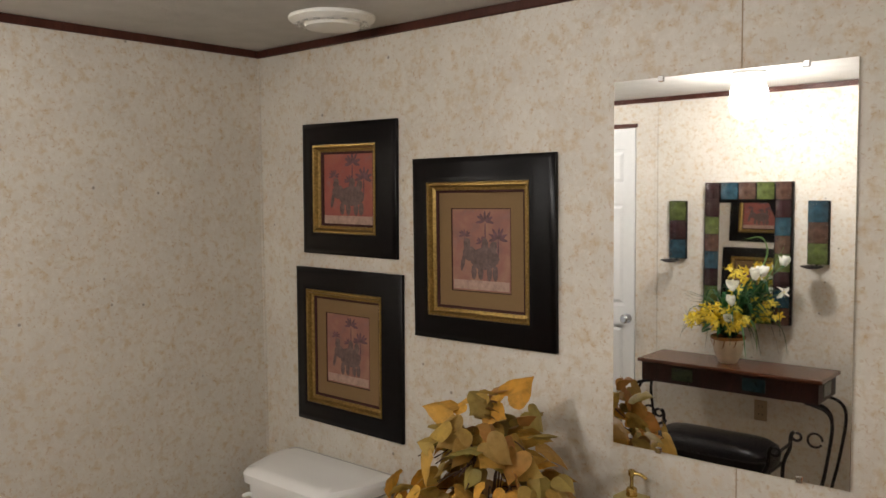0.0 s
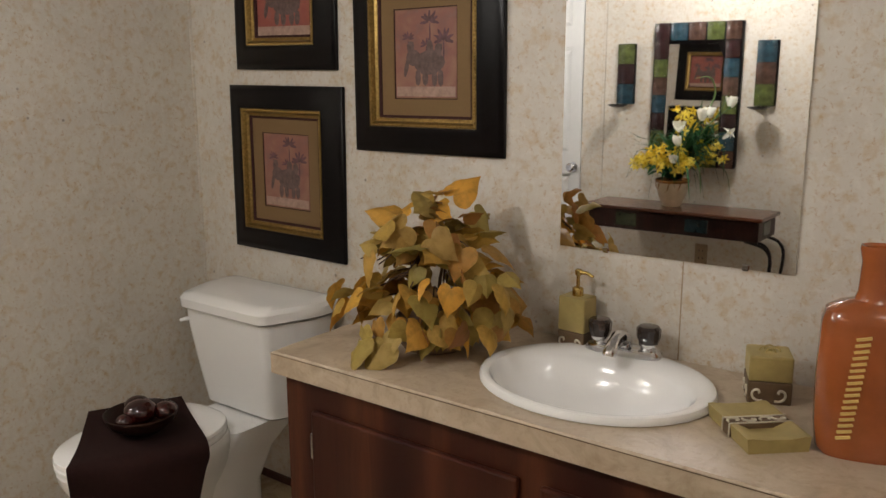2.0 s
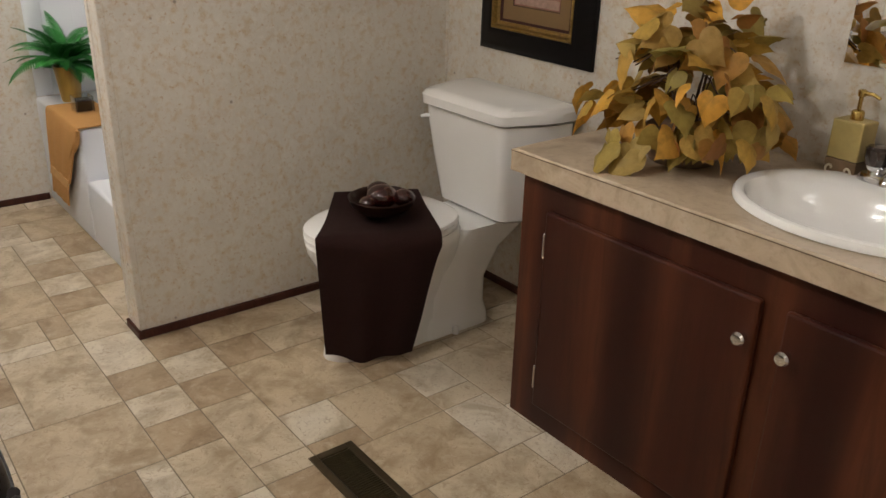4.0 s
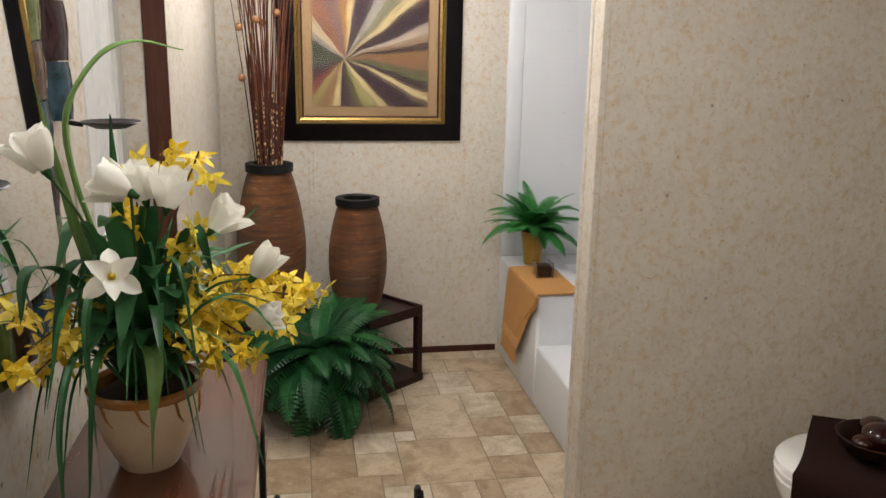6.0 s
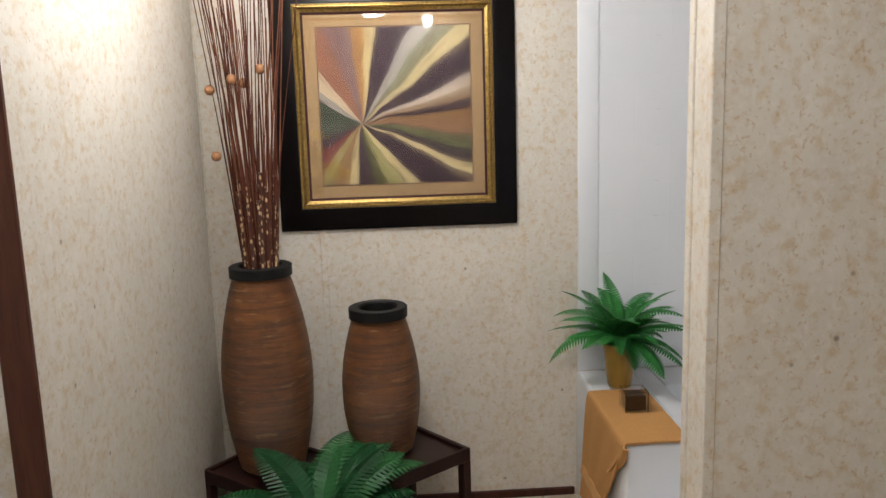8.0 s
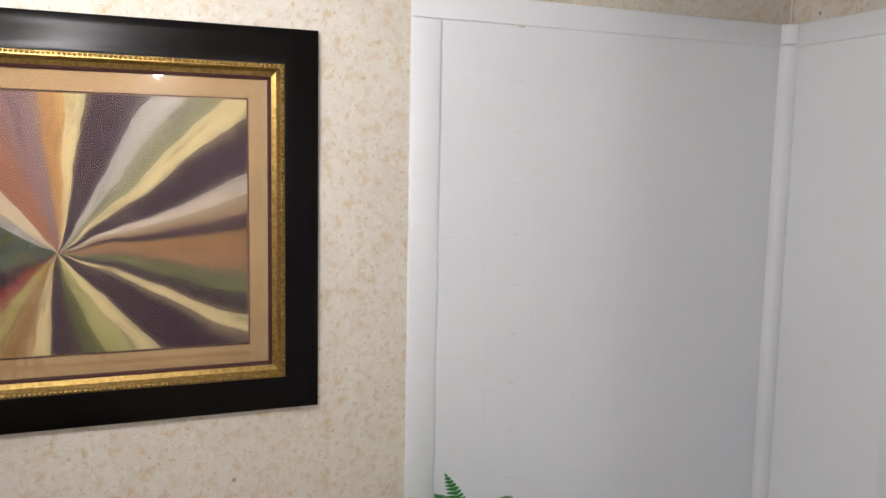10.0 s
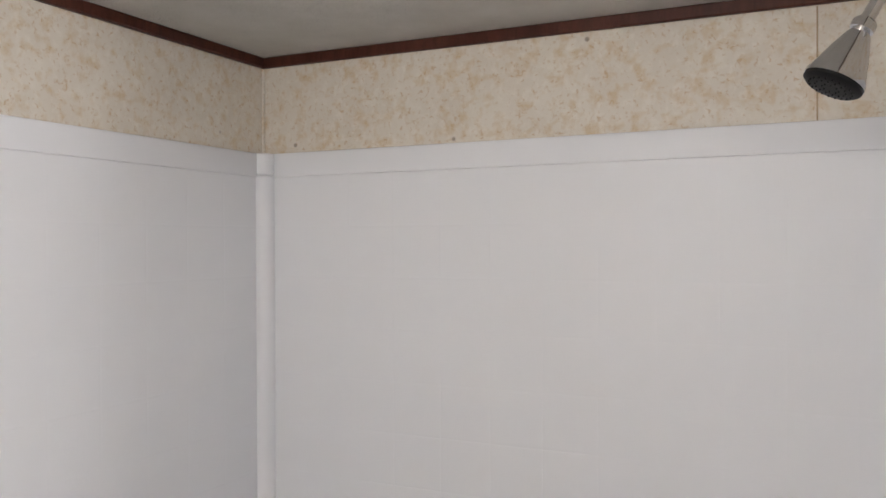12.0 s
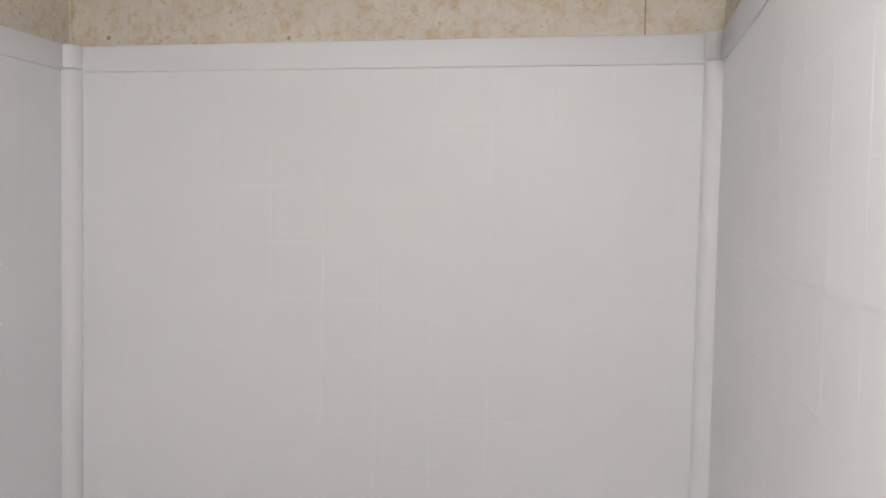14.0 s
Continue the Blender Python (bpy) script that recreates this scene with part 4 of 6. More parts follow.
sink = thing("sink", pose(SX, SY, CZ), "white oval drop-in basin", "sink")
prof = [(1.0, 1.0, 0.0, 0.002), (1.0, 1.0, 0.0, 0.010), (0.985, 0.985, 0.0, 0.018), (0.95, 0.95, 0.0, 0.021), (0.88, 0.80, -0.026, 0.018), (0.84, 0.74, -0.032, 0.004), (0.80, 0.70, -0.034, -0.03), (0.70, 0.60, -0.034, -0.07), (0.48, 0.42, -0.03, -0.098), (0.2, 0.18, -0.03, -0.108), (0.08, 0.09, -0.03, -0.11)]
bm = loft(bmesh.new(), [oval(SRX * fx, SRY * fy, z, 0, dy, 48) for fx, fy, dy, z in prof], False, True)
part("basin", bm, PORCELAIN, sink, "", True)
part("drain", lathe(bmesh.new(), [(0.022, -0.1095), (0.022, -0.106), (0.015, -0.105)], 18, 0, -0.03), CHROME, sink, "chrome drain", True)

fa = thing("faucet", pose(SX - 0.015, SY + 0.192, CZ + 0.0195, 0, 0, 4) @ Matrix.Scale(1.16, 4), "chrome two-handle faucet with smoked acrylic knobs", "faucet")
bm = bmesh.new()
loft(bm, [oval(0.085 * f, 0.026 * f, z, k=28, power=3.0) for f, z in ((1, 0), (1, 0.010), (0.95, 0.016), (0.8, 0.018))])
part("plate", bm, CHROME, fa, "", True)
part("spout", tube(bmesh.new(), smoothline([(0, 0.0, 0.010), (0, -0.006, 0.034), (0, -0.040, 0.040), (0, -0.078, 0.026), (0, -0.084, 0.016)], 5), [0.020] * 5 + [0.018] * 5 + [0.015] * 11, 14), CHROME, fa, "", True)
for s in (-1, 1):
    h = part("handle", lathe(bmesh.new(), [(0.016, 0.012), (0.016, 0.022), (0.020, 0.028), (0.0205, 0.032)], 20, s * 0.055), CHROME, fa, "", True)
    bm = bmesh.new()
    loft(bm, [[(s * 0.055 + (r + 0.0015 * (i % 2)) * math.cos(2 * math.pi * i / 24), (r + 0.0015 * (i % 2)) * math.sin(2 * math.pi * i / 24), z) for i in range(24)] for r, z in ((0.019, 0.032), (0.024, 0.046), (0.025, 0.064), (0.020, 0.070), (0.012, 0.071))])
    part("knob_cap", bm, SMOKE, h, "smoked acrylic grip", True)


def scroll(bm, x, z, s, y, r=0.0028):
    """A small raised scroll in the plane y."""
    pts = [(x + s * 0.020 * t * math.cos(5.2 * t), y, z + 0.020 * t * math.sin(5.2 * t)) for t in [i / 14 for i in range(15)]]
    tube(bm, pts, r, 5)


ds = thing("soap_dispenser", pose(-0.385, 1.690, CZ, 0, 0, -4), "olive green square soap dispenser with a brass pump", "soap dispenser")
part("base", B(-0.040, 0.040, -0.032, 0.032, 0.0, 0.048, 0.003, 2), OLIVEBROWN, ds, "brown scroll-relief base band")
bm = bmesh.new()
for sx in (-0.020, 0.018):
    scroll(bm, sx, 0.024, 1 if sx < 0 else -1, -0.033)
part("relief", bm, SILVERLEAF, ds, "pale scroll relief")
part("bottle", B(-0.0395, 0.0395, -0.0315, 0.0315, 0.0485, 0.142, 0.004, 2), OLIVE, ds, "olive green body")
bm = lathe(bmesh.new(), [(0.015, 0.142), (0.015, 0.160), (0.012, 0.164), (0.005, 0.166), (0.005, 0.195), (0.009, 0.197), (0.010, 0.210), (0.006, 0.213)], 16)
tube(bm, [(0.0, 0, 0.205), (0.03, -0.004, 0.206), (0.048, -0.006, 0.200)], [0.006, 0.005, 0.004], 8)
part("pump", bm, BRASS, ds, "brass pump", True)

tb = thing("soap_box", pose(0.125, 1.625, CZ, 0, 0, 22), "olive green tissue-style box with brown scroll band", "box")
part("base", B(-0.046, 0.046, -0.046, 0.046, 0.0, 0.050, 0.003, 2), OLIVEBROWN, tb, "brown scroll-relief band")
bm = bmesh.new()
for sx in (-0.024, 0.020):
    bm = bmesh.new()
    scroll(bm, sx, 0.026, 1 if sx < 0 else -1, -0.047, 0.003)
    part("relief", bm, SILVERLEAF, tb, "pale scroll relief")
    bm = bmesh.new()
    pts = [(-0.047, -sx + 0.02 * t * math.cos(5 * t), 0.026 + 0.018 * t * math.sin(5 * t)) for t in [i / 14 for i in range(15)]]
    tube(bm, pts, 0.003, 5)
    part("relief", bm, SILVERLEAF, tb, "pale scroll relief")
part("lid", B(-0.0455, 0.0455, -0.0455, 0.0455, 0.0505, 0.108, 0.004, 2), OLIVE, tb)
bm = bmesh.new()
for i in range(4):
    tube(bm, arc((0.012 * math.cos(i * 1.6), 0.012 * math.sin(i * 1.6), 0.108), 0.010, 0, 180, 6), 0.0022, 5)
part("top_relief", bm, OLIVE, tb)

dish = thing("soap_dish", pose(0.165, 1.415, CZ, 0, 0, -48), "olive green rectangular soap dish with a silvery relief band", "soap dish")
for side in (-1, 1):
    bm = bmesh.new()
    xa, xb = (0.016, 0.092) if side > 0 else (-0.092, -0.016)
    rows = []
    for k in range(9):
        x = xa + (xb - xa) * k / 8
        dip = 0.010 * math.sin(math.pi * (0.5 + 0.5 * abs(x) / 0.092)) if abs(x) < 0.092 else 0.0
        rows.append([(x, -0.060, 0.0), (x, 0.060, 0.0), (x, 0.064, 0.030), (x, 0.054, 0.031), (x, 0.025, 0.027 - dip), (x, -0.025, 0.027 - dip), (x, -0.054, 0.031), (x, -0.064, 0.030)])
    loft(bm, rows)
    part("tray_half", bm, OLIVE, dish, "", True)
part("band", B(-0.0165, 0.0165, -0.0645, 0.0645, 0.0, 0.029, 0.002), OLIVEBROWN, dish, "brown band across the middle")
bm = bmesh.new()
for sy, sg in ((-0.045, 1), (-0.012, -1), (0.022, 1), (0.05, -1)):
    tube(bm, [(sg * 0.014 * t * math.cos(5.2 * t), sy + 0.020 * t * math.sin(5.2 * t), 0.0305) for t in [k / 12 for k in range(13)]], 0.0024, 5)
for x in (-0.0155, 0.0155):
    tube(bm, [(x, -0.0655, 0.030), (x, 0.0655, 0.030)], 0.0018, 5)
    tube(bm, [(x, -0.0655, 0.002), (x, -0.0655, 0.030)], 0.0018, 5)
part("relief", bm, SILVERLEAF, dish, "silvery scroll relief")


def bottle(at, hscale, label):
    b = thing("ceramic_bottle", at, label, "bottle vase", "ceramic bottles")
    prof = [(0.072, 0.0), (0.082, 0.012), (0.088, 0.06), (0.090, 0.16), (0.088, 0.248), (0.082, 0.268), (0.062, 0.280), (0.036, 0.288), (0.031, 0.302), (0.029, 0.355), (0.034, 0.378), (0.033, 0.384), (0.025, 0.380), (0.021, 0.34)]
    bm = loft(bmesh.new(), [oval(r, r * (0.62 if r > 0.05 else 0.9), z * hscale, k=32, power=3.0 if r > 0.05 else 2) for r, z in prof], True, True)
    part("body", bm, TERRA, b, "", True)
    for i in range(17):
        z = (0.045 + i * 0.0115) * hscale
        x = -0.036 + 0.0012 * i
        y = -0.0895 * 0.62 * (1 - (abs(x) / 0.0895) ** 3.0) ** (1 / 3.0) - 0.0004
        o = part("painted_dash", B(-0.013, 0.013, -0.0012, 0.004, -0.0029, 0.0029, 0.0008), YELLOWMARK, b, "pale yellow dash")
        o.matrix_basis = pose(x, y, z, 0, -14, -6)
    return b


bottle(pose(0.350, 1.440, CZ, 0, 0, 14), 1.05, "orange-brown glazed ceramic bottle with pale dashes")
bottle(pose(0.445, 1.600, CZ, 0, 0, 10), 1.22, "taller orange-brown glazed ceramic bottle with pale dashes")

# wall mirror over the vanity
mi = thing("wall_mirror", pose(-0.165, YN - 0.001, 1.550), "plain frameless rectangular wall mirror held by small clips", "mirror")
part("glass", B(-0.306, 0.302, -0.006, 0.0, -0.493, 0.493, 0.0008), MIRROR, mi)
for x in (-0.17, 0.19):
    for z, s in ((0.493, 1), (-0.493, -1)):
        part("clip", B(x - 0.008, x + 0.008, -0.0105, -0.0065, z - 0.012 if s > 0 else z - 0.004, z + 0.004 if s > 0 else z + 0.012, 0.0015), CHROME, mi, "small metal clip")


# trailing plant with autumn leaves
def heart(size, fold, curl):
    """A heart-shaped leaf: lobes at the stalk, a drawn-out tip, a folded midrib and a wavy rim."""
    bm = bmesh.new()
    n = 12
    side = [(0.0, 0.0), (0.10, 0.10), (0.24, 0.155), (0.38, 0.13), (0.49, 0.04), (0.54, -0.09), (0.535, -0.23), (0.48, -0.38), (0.385, -0.53), (0.27, -0.67), (0.155, -0.80), (0.06, -0.92), (0.0, -1.02)]

    def at(u, v):
        return (u * size, v * size, (-fold * abs(u) - curl * v * v + 0.035 * math.sin(13 * v + 3 * u) * abs(u) * 2) * size)

    mid = [bm.verts.new(at(0, -1.02 * (k / n) ** 1.15)) for k in range(n + 1)]
    for sg in (-1, 1):
        rim = [mid[0]] + [bm.verts.new(at(sg * u, v)) for u, v in side[1:-1]] + [mid[-1]]
        inner = [mid[0]] + [bm.verts.new(at(sg * u * 0.55, v * 0.8 - 0.10)) for u, v in side[1:-1]] + [mid[-1]]
        for k in range(n):
            for a, b in ((rim, inner), (inner, mid)):
                q = list(dict.fromkeys((a[k], a[k + 1], b[k + 1], b[k])))
                if len(q) > 2:
                    bm.faces.new(q)
    return bm


rng = random.Random(11)
lv = thing("trailing_plant", pose(-0.70, 1.475, CZ), "artificial trailing plant with yellow, olive and rust heart-shaped leaves", "potted plant")
part("basket", lathe(bmesh.new(), [(0.08, 0), (0.095, 0.02), (0.10, 0.085), (0.094, 0.09), (0.07, 0.08)], 24), m_plain("grey_brown_basket", (0.20, 0.13, 0.08), 0.8, 90, 0.3, 0.5), lv, "low grey-brown basket", True)
hearts = [mesh_of(heart(s, f, c), "leaf", AUTUMN, True) for s, f, c in ((0.070, 0.30, 0.3), (0.080, 0.15, 0.40), (0.090, 0.38, 0.25), (0.064, 0.2, 0.5), (0.056, 0.5, 0.4))]


def leaf_at(parent, p, az, pitch, roll=0, meshes=hearts):
    o = new("leaf", rng.choice(meshes))
    o.parent = parent
    o.matrix_basis = Matrix.Translation(p) @ pose(0, 0, 0, 0, 0, az + 90) @ pose(0, 0, 0, pitch, roll, 0)
    return o


for i in range(160):
    az = rng.uniform(0, 360)
    el = math.asin(min(1.0, rng.uniform(-0.10, 1.12)))
    R = rng.uniform(0.62, 1.04)
    a = radians(az)
    rx, ry, rz = 0.250, 0.185, 0.325
    p = Vector((R * rx * math.cos(a) * math.cos(el) ** 0.8, R * ry * math.sin(a) * math.cos(el) ** 0.8, 0.075 + R * rz * math.sin(el)))
    if p.z > 0.26:
        p.x *= 0.85
    p.z = max(p.z, 0.10)
    leaf_at(lv, p, az + rng.uniform(-55, 55), 84 - math.degrees(el) * 0.95 + rng.uniform(-60, 35), rng.uniform(-60, 60))
# the strand that trails on the counter, and leaves round the skirt
for dx, dy, z in ((-0.07, -0.20, 0.085), (-0.05, -0.175, 0.10), (-0.015, -0.185, 0.075), (0.00, -0.205, 0.06), (-0.06, -0.225, 0.06), (0.06, -0.17, 0.10), (0.10, -0.10, 0.11), (0.085, -0.03, 0.10), (0.13, -0.01, 0.10), (0.20, 0.03, 0.085), (0.22, -0.06, 0.10),
                  (-0.25, -0.10, 0.11), (-0.30, -0.06, 0.14), (-0.24, 0.02, 0.12), (-0.20, -0.14, 0.13), (0.24, -0.03, 0.20), (0.21, -0.10, 0.22), (0.25, -0.02, 0.15)):
    leaf_at(lv, (dx, dy, z), math.degrees(math.atan2(dy, dx)), rng.uniform(40, 80), rng.uniform(-35, 35))
for i in range(26):
    bm = bmesh.new()
    a = rng.uniform(0, 2 * math.pi)
    r = rng.uniform(0.10, 0.22)
    zt = rng.uniform(0.10, 0.29)
    tube(bm, smoothline([(0.02 * math.cos(a), 0.02 * math.sin(a), 0.08), (0.4 * r * math.cos(a), 0.35 * r * math.sin(a), zt + 0.03), (r * math.cos(a), 0.75 * r * math.sin(a), zt)], 4), 0.0018, 5)
    part("stem", bm, STEM, lv, "thin brown stem")

def rr(w, y0, y1, z, r=0.03, k=6, bow=0.0):
    """A rounded rectangle, bowed forward at y0."""
    out = []
    for cx, cy, a0 in ((w / 2 - r, y1 - r, 0), (-w / 2 + r, y1 - r, 90), (-w / 2 + r, y0 + r, 180), (w / 2 - r, y0 + r, 270)):
        for i in range(k):
            a = radians(a0 + 90 * i / (k - 1))
            x, y = cx + r * math.cos(a), cy + r * math.sin(a)
            if y < (y0 + y1) / 2:
                y -= bow * (1 - (x / (w / 2)) ** 2)
            out.append((x, y, z))
        if a0 == 180:
            for i in range(1, 8):
                x = -w / 2 + r + (w - 2 * r) * i / 8
                out.append((x, y0 - bow * (1 - (x / (w / 2)) ** 2), z))
    return out


# ---- toilet ----
TX = -1.553
to = thing("toilet", pose(TX, 0, 0), "white two-piece toilet with a bow-fronted tank lid", "toilet")


def bowfront(wb, wf, y0, y1, z, r=0.03):
    """Plan of the tank: straight back, canted sides, flat front, eased corners."""
    ym = y0 + (y1 - y0) * 0.62
    pts = [(wb / 2, y1), (-wb / 2, y1), (-wb / 2, ym), (-wf / 2, y0), (wf / 2, y0), (wb / 2, ym)]
    out = []
    for k, p in enumerate(pts):
        a, b = Vector(pts[k - 1]), Vector(pts[(k + 1) % 6])
        p = Vector(p)
        da, db = (a - p).normalized(), (b - p).normalized()
        for t in (0, 0.25, 0.5, 0.75, 1):
            q = p + da * r * (1 - t) ** 2 + db * r * t ** 2
            out.append((q.x, q.y, z))
    return out


bm = loft(bmesh.new(), [bowfront(wb, wf, y0, 1.715, z) for wb, wf, y0, z in ((0.41, 0.30, 1.510, 0.388), (0.45, 0.33, 1.490, 0.402), (0.50, 0.372, 1.468, 0.56), (0.53, 0.400, 1.450, 0.700), (0.532, 0.401, 1.449, 0.736))])
part("tank", bm, PORCELAIN, to, "", True)
bm = loft(bmesh.new(), [bowfront(wb, wf, y0, y1, z, 0.035) for wb, wf, y0, y1, z in ((0.525, 0.397, 1.447, 1.722, 0.738), (0.550, 0.417, 1.430, 1.730, 0.746), (0.555, 0.422, 1.428, 1.732, 0.776), (0.535, 0.407, 1.440, 1.722, 0.790), (0.47, 0.35, 1.475, 1.70, 0.796))])
part("tank_lid", bm, PORCELAIN, to, "", True)
bm = tube(bmesh.new(), [(-0.17, 1.47, 0.700), (-0.19, 1.445, 0.700), (-0.192, 1.432, 0.699), (-0.196, 1.425, 0.697)], [0.008, 0.008, 0.007, 0.006], 8)
part("lever", bm, PORCELAIN, to, "", True)


def egg(a, front, back, z, k=36):
    """Plan of the bowl: round front, squarer back."""
    out = []
    for i in range(k):
        t = 2 * math.pi * i / k
        c, s = math.cos(t), math.sin(t)
        ym = 1.16
        y = ym + (s * (back - ym) if s > 0 else s * (ym - front))
        out.append((a * math.copysign(abs(c) ** (0.75 if s > 0 else 0.95), c), y, z))
    return out


bm = loft(bmesh.new(), [egg(a, f, b, z) for z, a, f, b in ((0.0, 0.105, 0.905, 1.46), (0.03, 0.103, 0.908, 1.46), (0.06, 0.088, 0.935, 1.45), (0.14, 0.082, 0.955, 1.44), (0.22, 0.10, 0.945, 1.43), (0.30, 0.145, 0.905, 1.42), (0.365, 0.178, 0.872, 1.41), (0.395, 0.184, 0.866, 1.40), (0.405, 0.178, 0.872, 1.40))])
part("bowl", bm, PORCELAIN, to, "", True)
bm = bmesh.new()
loft(bm, [rr(w, y0, y1, z, 0.045, 6) for w, y0, y1, z in ((0.215, 1.22, 1.53, 0.0), (0.205, 1.22, 1.53, 0.035), (0.165, 1.25, 1.53, 0.07), (0.165, 1.28, 1.53, 0.17), (0.20, 1.31, 1.58, 0.28), (0.26, 1.34, 1.66, 0.365), (0.27, 1.36, 1.68, 0.387))])
part("neck", bm, PORCELAIN, to, "", True)
bm = loft(bmesh.new(), [egg(a, f, 1.39, z) for a, f, z in ((0.180, 0.870, 0.406), (0.187, 0.862, 0.412), (0.187, 0.862, 0.421), (0.180, 0.870, 0.426))])
part("seat", bm, PORCELAIN, to, "", True)
bm = loft(bmesh.new(), [egg(a, f, b, z) for a, f, b, z in ((0.180, 0.870, 1.39, 0.428), (0.188, 0.861, 1.39, 0.434), (0.186, 0.863, 1.385, 0.444), (0.165, 0.885, 1.37, 0.451), (0.10, 0.95, 1.32, 0.455))])
part("seat_lid", bm, PORCELAIN, to, "", True)
for sx in (-1, 1):
    part("bolt_cap", lathe(bmesh.new(), [(0.012, 0.0), (0.012, 0.022), (0.006, 0.030)], 12, sx * 0.112, 1.36), PORCELAIN, to, "", True)
ws = thing("water_supply", pose(TX + 0.16, YN - 0.02, 0.12), "thin grey water supply hose and valve behind the toilet", "supply hose")
part("hose", tube(bmesh.new(), smoothline([(0, 0.005, 0), (0, -0.04, 0.01), (0.02, -0.06, 0.10), (0.0, -0.06, 0.22), (-0.02, -0.07, 0.28)], 5), 0.005, 8), CHROME, ws, "", True)
part("valve", tube(bmesh.new(), [(0, 0.005, 0), (0, -0.05, 0)], 0.011, 10), CHROME, ws, "", True)

# dark towel hung over the side of the closed seat
bt = thing("brown_towel", pose(TX, 0, 0), "dark brown towel draped over the side of the closed toilet seat", "towel")
bp = [(-0.150, 0.492), (-0.05, 0.478), (0.06, 0.474), (0.135, 0.472), (0.185, 0.466), (0.218, 0.442), (0.228, 0.39), (0.224, 0.30), (0.206, 0.17), (0.176, 0.035)]
bm = bmesh.new()
P = smoothline([(x, 0, z) for x, z in bp], 6)
grid = []
for j, p in enumerate(P):
    f = j / (len(P) - 1)
    ya = 0.925 + 0.06 * max(0, 1 - f * 2.2) - 0.02 * math.sin(math.pi * f)
    yb = 1.265 + 0.02 * math.sin(math.pi * f) - 0.06 * max(0, f - 0.6) / 0.4
    row = []
    for i in range(17):
        g = i / 16
        hang = max(0, f - 0.42)
        x = p.x - 0.05 * (2 * g - 1) ** 2 * min(1, hang * 4) * (1 if g < 0.5 else 0.6) + 0.009 * math.sin(g * 15 + f * 2) * hang * 1.6
        z = p.z + 0.008 * math.sin(g * 9 + 1) * hang * 1.5
        q = Vector((x, ya + (yb - ya) * g - 1.10)) 
        ca, sa = math.cos(radians(-27)), math.sin(radians(-27))
        row.append(bm.verts.new((q.x * ca - q.y * sa, 1.10 + q.x * sa + q.y * ca, z)))
    grid.append(row)
for r_, s_ in zip(grid, grid[1:]):
    for i in range(16):
        bm.faces.new((r_[i], r_[i + 1], s_[i + 1], s_[i]))
bmesh.ops.recalc_face_normals(bm, faces=bm.faces)
bmesh.ops.solidify(bm, geom=bm.faces[:], thickness=0.008)
part("cloth", bm, TOWELBROWN, bt, "", True)
rb = thing("ornament_bowl", pose(TX + 0.06, 1.09, 0.484) @ Matrix.Scale(1.08, 4), "dark red glazed bowl filled with glossy ornaments on the brown towel", "bowl")
part("bowl", lathe(bmesh.new(), [(0.035, 0), (0.05, 0.004), (0.085, 0.03), (0.098, 0.055), (0.094, 0.057), (0.08, 0.035), (0.04, 0.012)], 32), CANDLE, rb, "black bowl", True)
for dx, dy, dz, r in ((0.015, -0.01, 0.062, 0.045), (0.045, 0.045, 0.056, 0.032), (-0.045, 0.02, 0.056, 0.036), (0.02, -0.06, 0.052, 0.026)):
    bm = bmesh.new()
    bmesh.ops.create_uvsphere(bm, u_segments=18, v_segments=12, radius=r, matrix=Matrix.LocRotScale((dx, dy, dz), None, (1, 1, 0.75)))
    part("ornament", bm, REDGLASS, rb, "glossy dark red ornament", True)

# floor register
fr = thing("floor_register", pose(-0.962, 0.668, 0.0), "bronze floor heating register with fine slots", "floor vent")
bm = bmesh.new()
for x0, x1, y0, y1 in ((-0.160, 0.160, -0.068, -0.044), (-0.160, 0.160, 0.044, 0.068), (-0.160, -0.134, -0.044, 0.044), (0.134, 0.160, -0.044, 0.044)):
    box(bm, x0, x1, y0, y1, 0.0005, 0.006, 0.002)
part("frame", bm, BRONZE, fr)
part("well", B(-0.134, 0.134, -0.044, 0.044, 0.0004, 0.0012), DARK, fr)
sl = mesh_of(B(-0.002, 0.002, -0.0425, 0.0425, 0.0013, 0.005), "slat", BRONZE)
for i in range(32):
    o = new("slat", sl)
    o.parent = fr
    o.location = (-0.128 + i * 0.0083, 0, 0)

# ---- console table on the south wall ----
CX0, CX1, CY0, CY1, CT = -1.535, -0.548, -0.785, -0.462, 0.815
ct = thing("console_table", pose(0, 0, 0), "dark wood console table with glass tile insets and scrolled iron legs", "console table")
part("tabletop", B(CX0, CX1, CY0, CY1, CT - 0.020, CT, 0.005, 2), TABLETOP, ct, "polished red-brown wooden top")
bm = bmesh.new()
box(bm, CX0 + 0.02, CX1 - 0.02, CY0 + 0.01, CY1 - 0.015, CT - 0.125, CT - 0.0205, 0.003)
part("apron", bm, ESPRESSO, ct, "very dark wooden apron")
INSETGREEN = m_plain("dark_green_glass", (0.034, 0.048, 0.019), 0.15, 30, 0.5, 0.4, 0, 0.4, 0.004)
INSETTEAL = m_plain("dark_teal_glass", (0.016, 0.036, 0.040), 0.15, 30, 0.5, 0.4, 0, 0.4, 0.004)
for x, m_ in ((-1.275, INSETGREEN), (-0.885, INSETTEAL)):
    part("inset_tile", B(x - 0.060, x + 0.060, CY1 - 0.0165, CY1 - 0.0125, CT - 0.105, CT - 0.035, 0.002), m_, ct, "dark coloured glass tile")
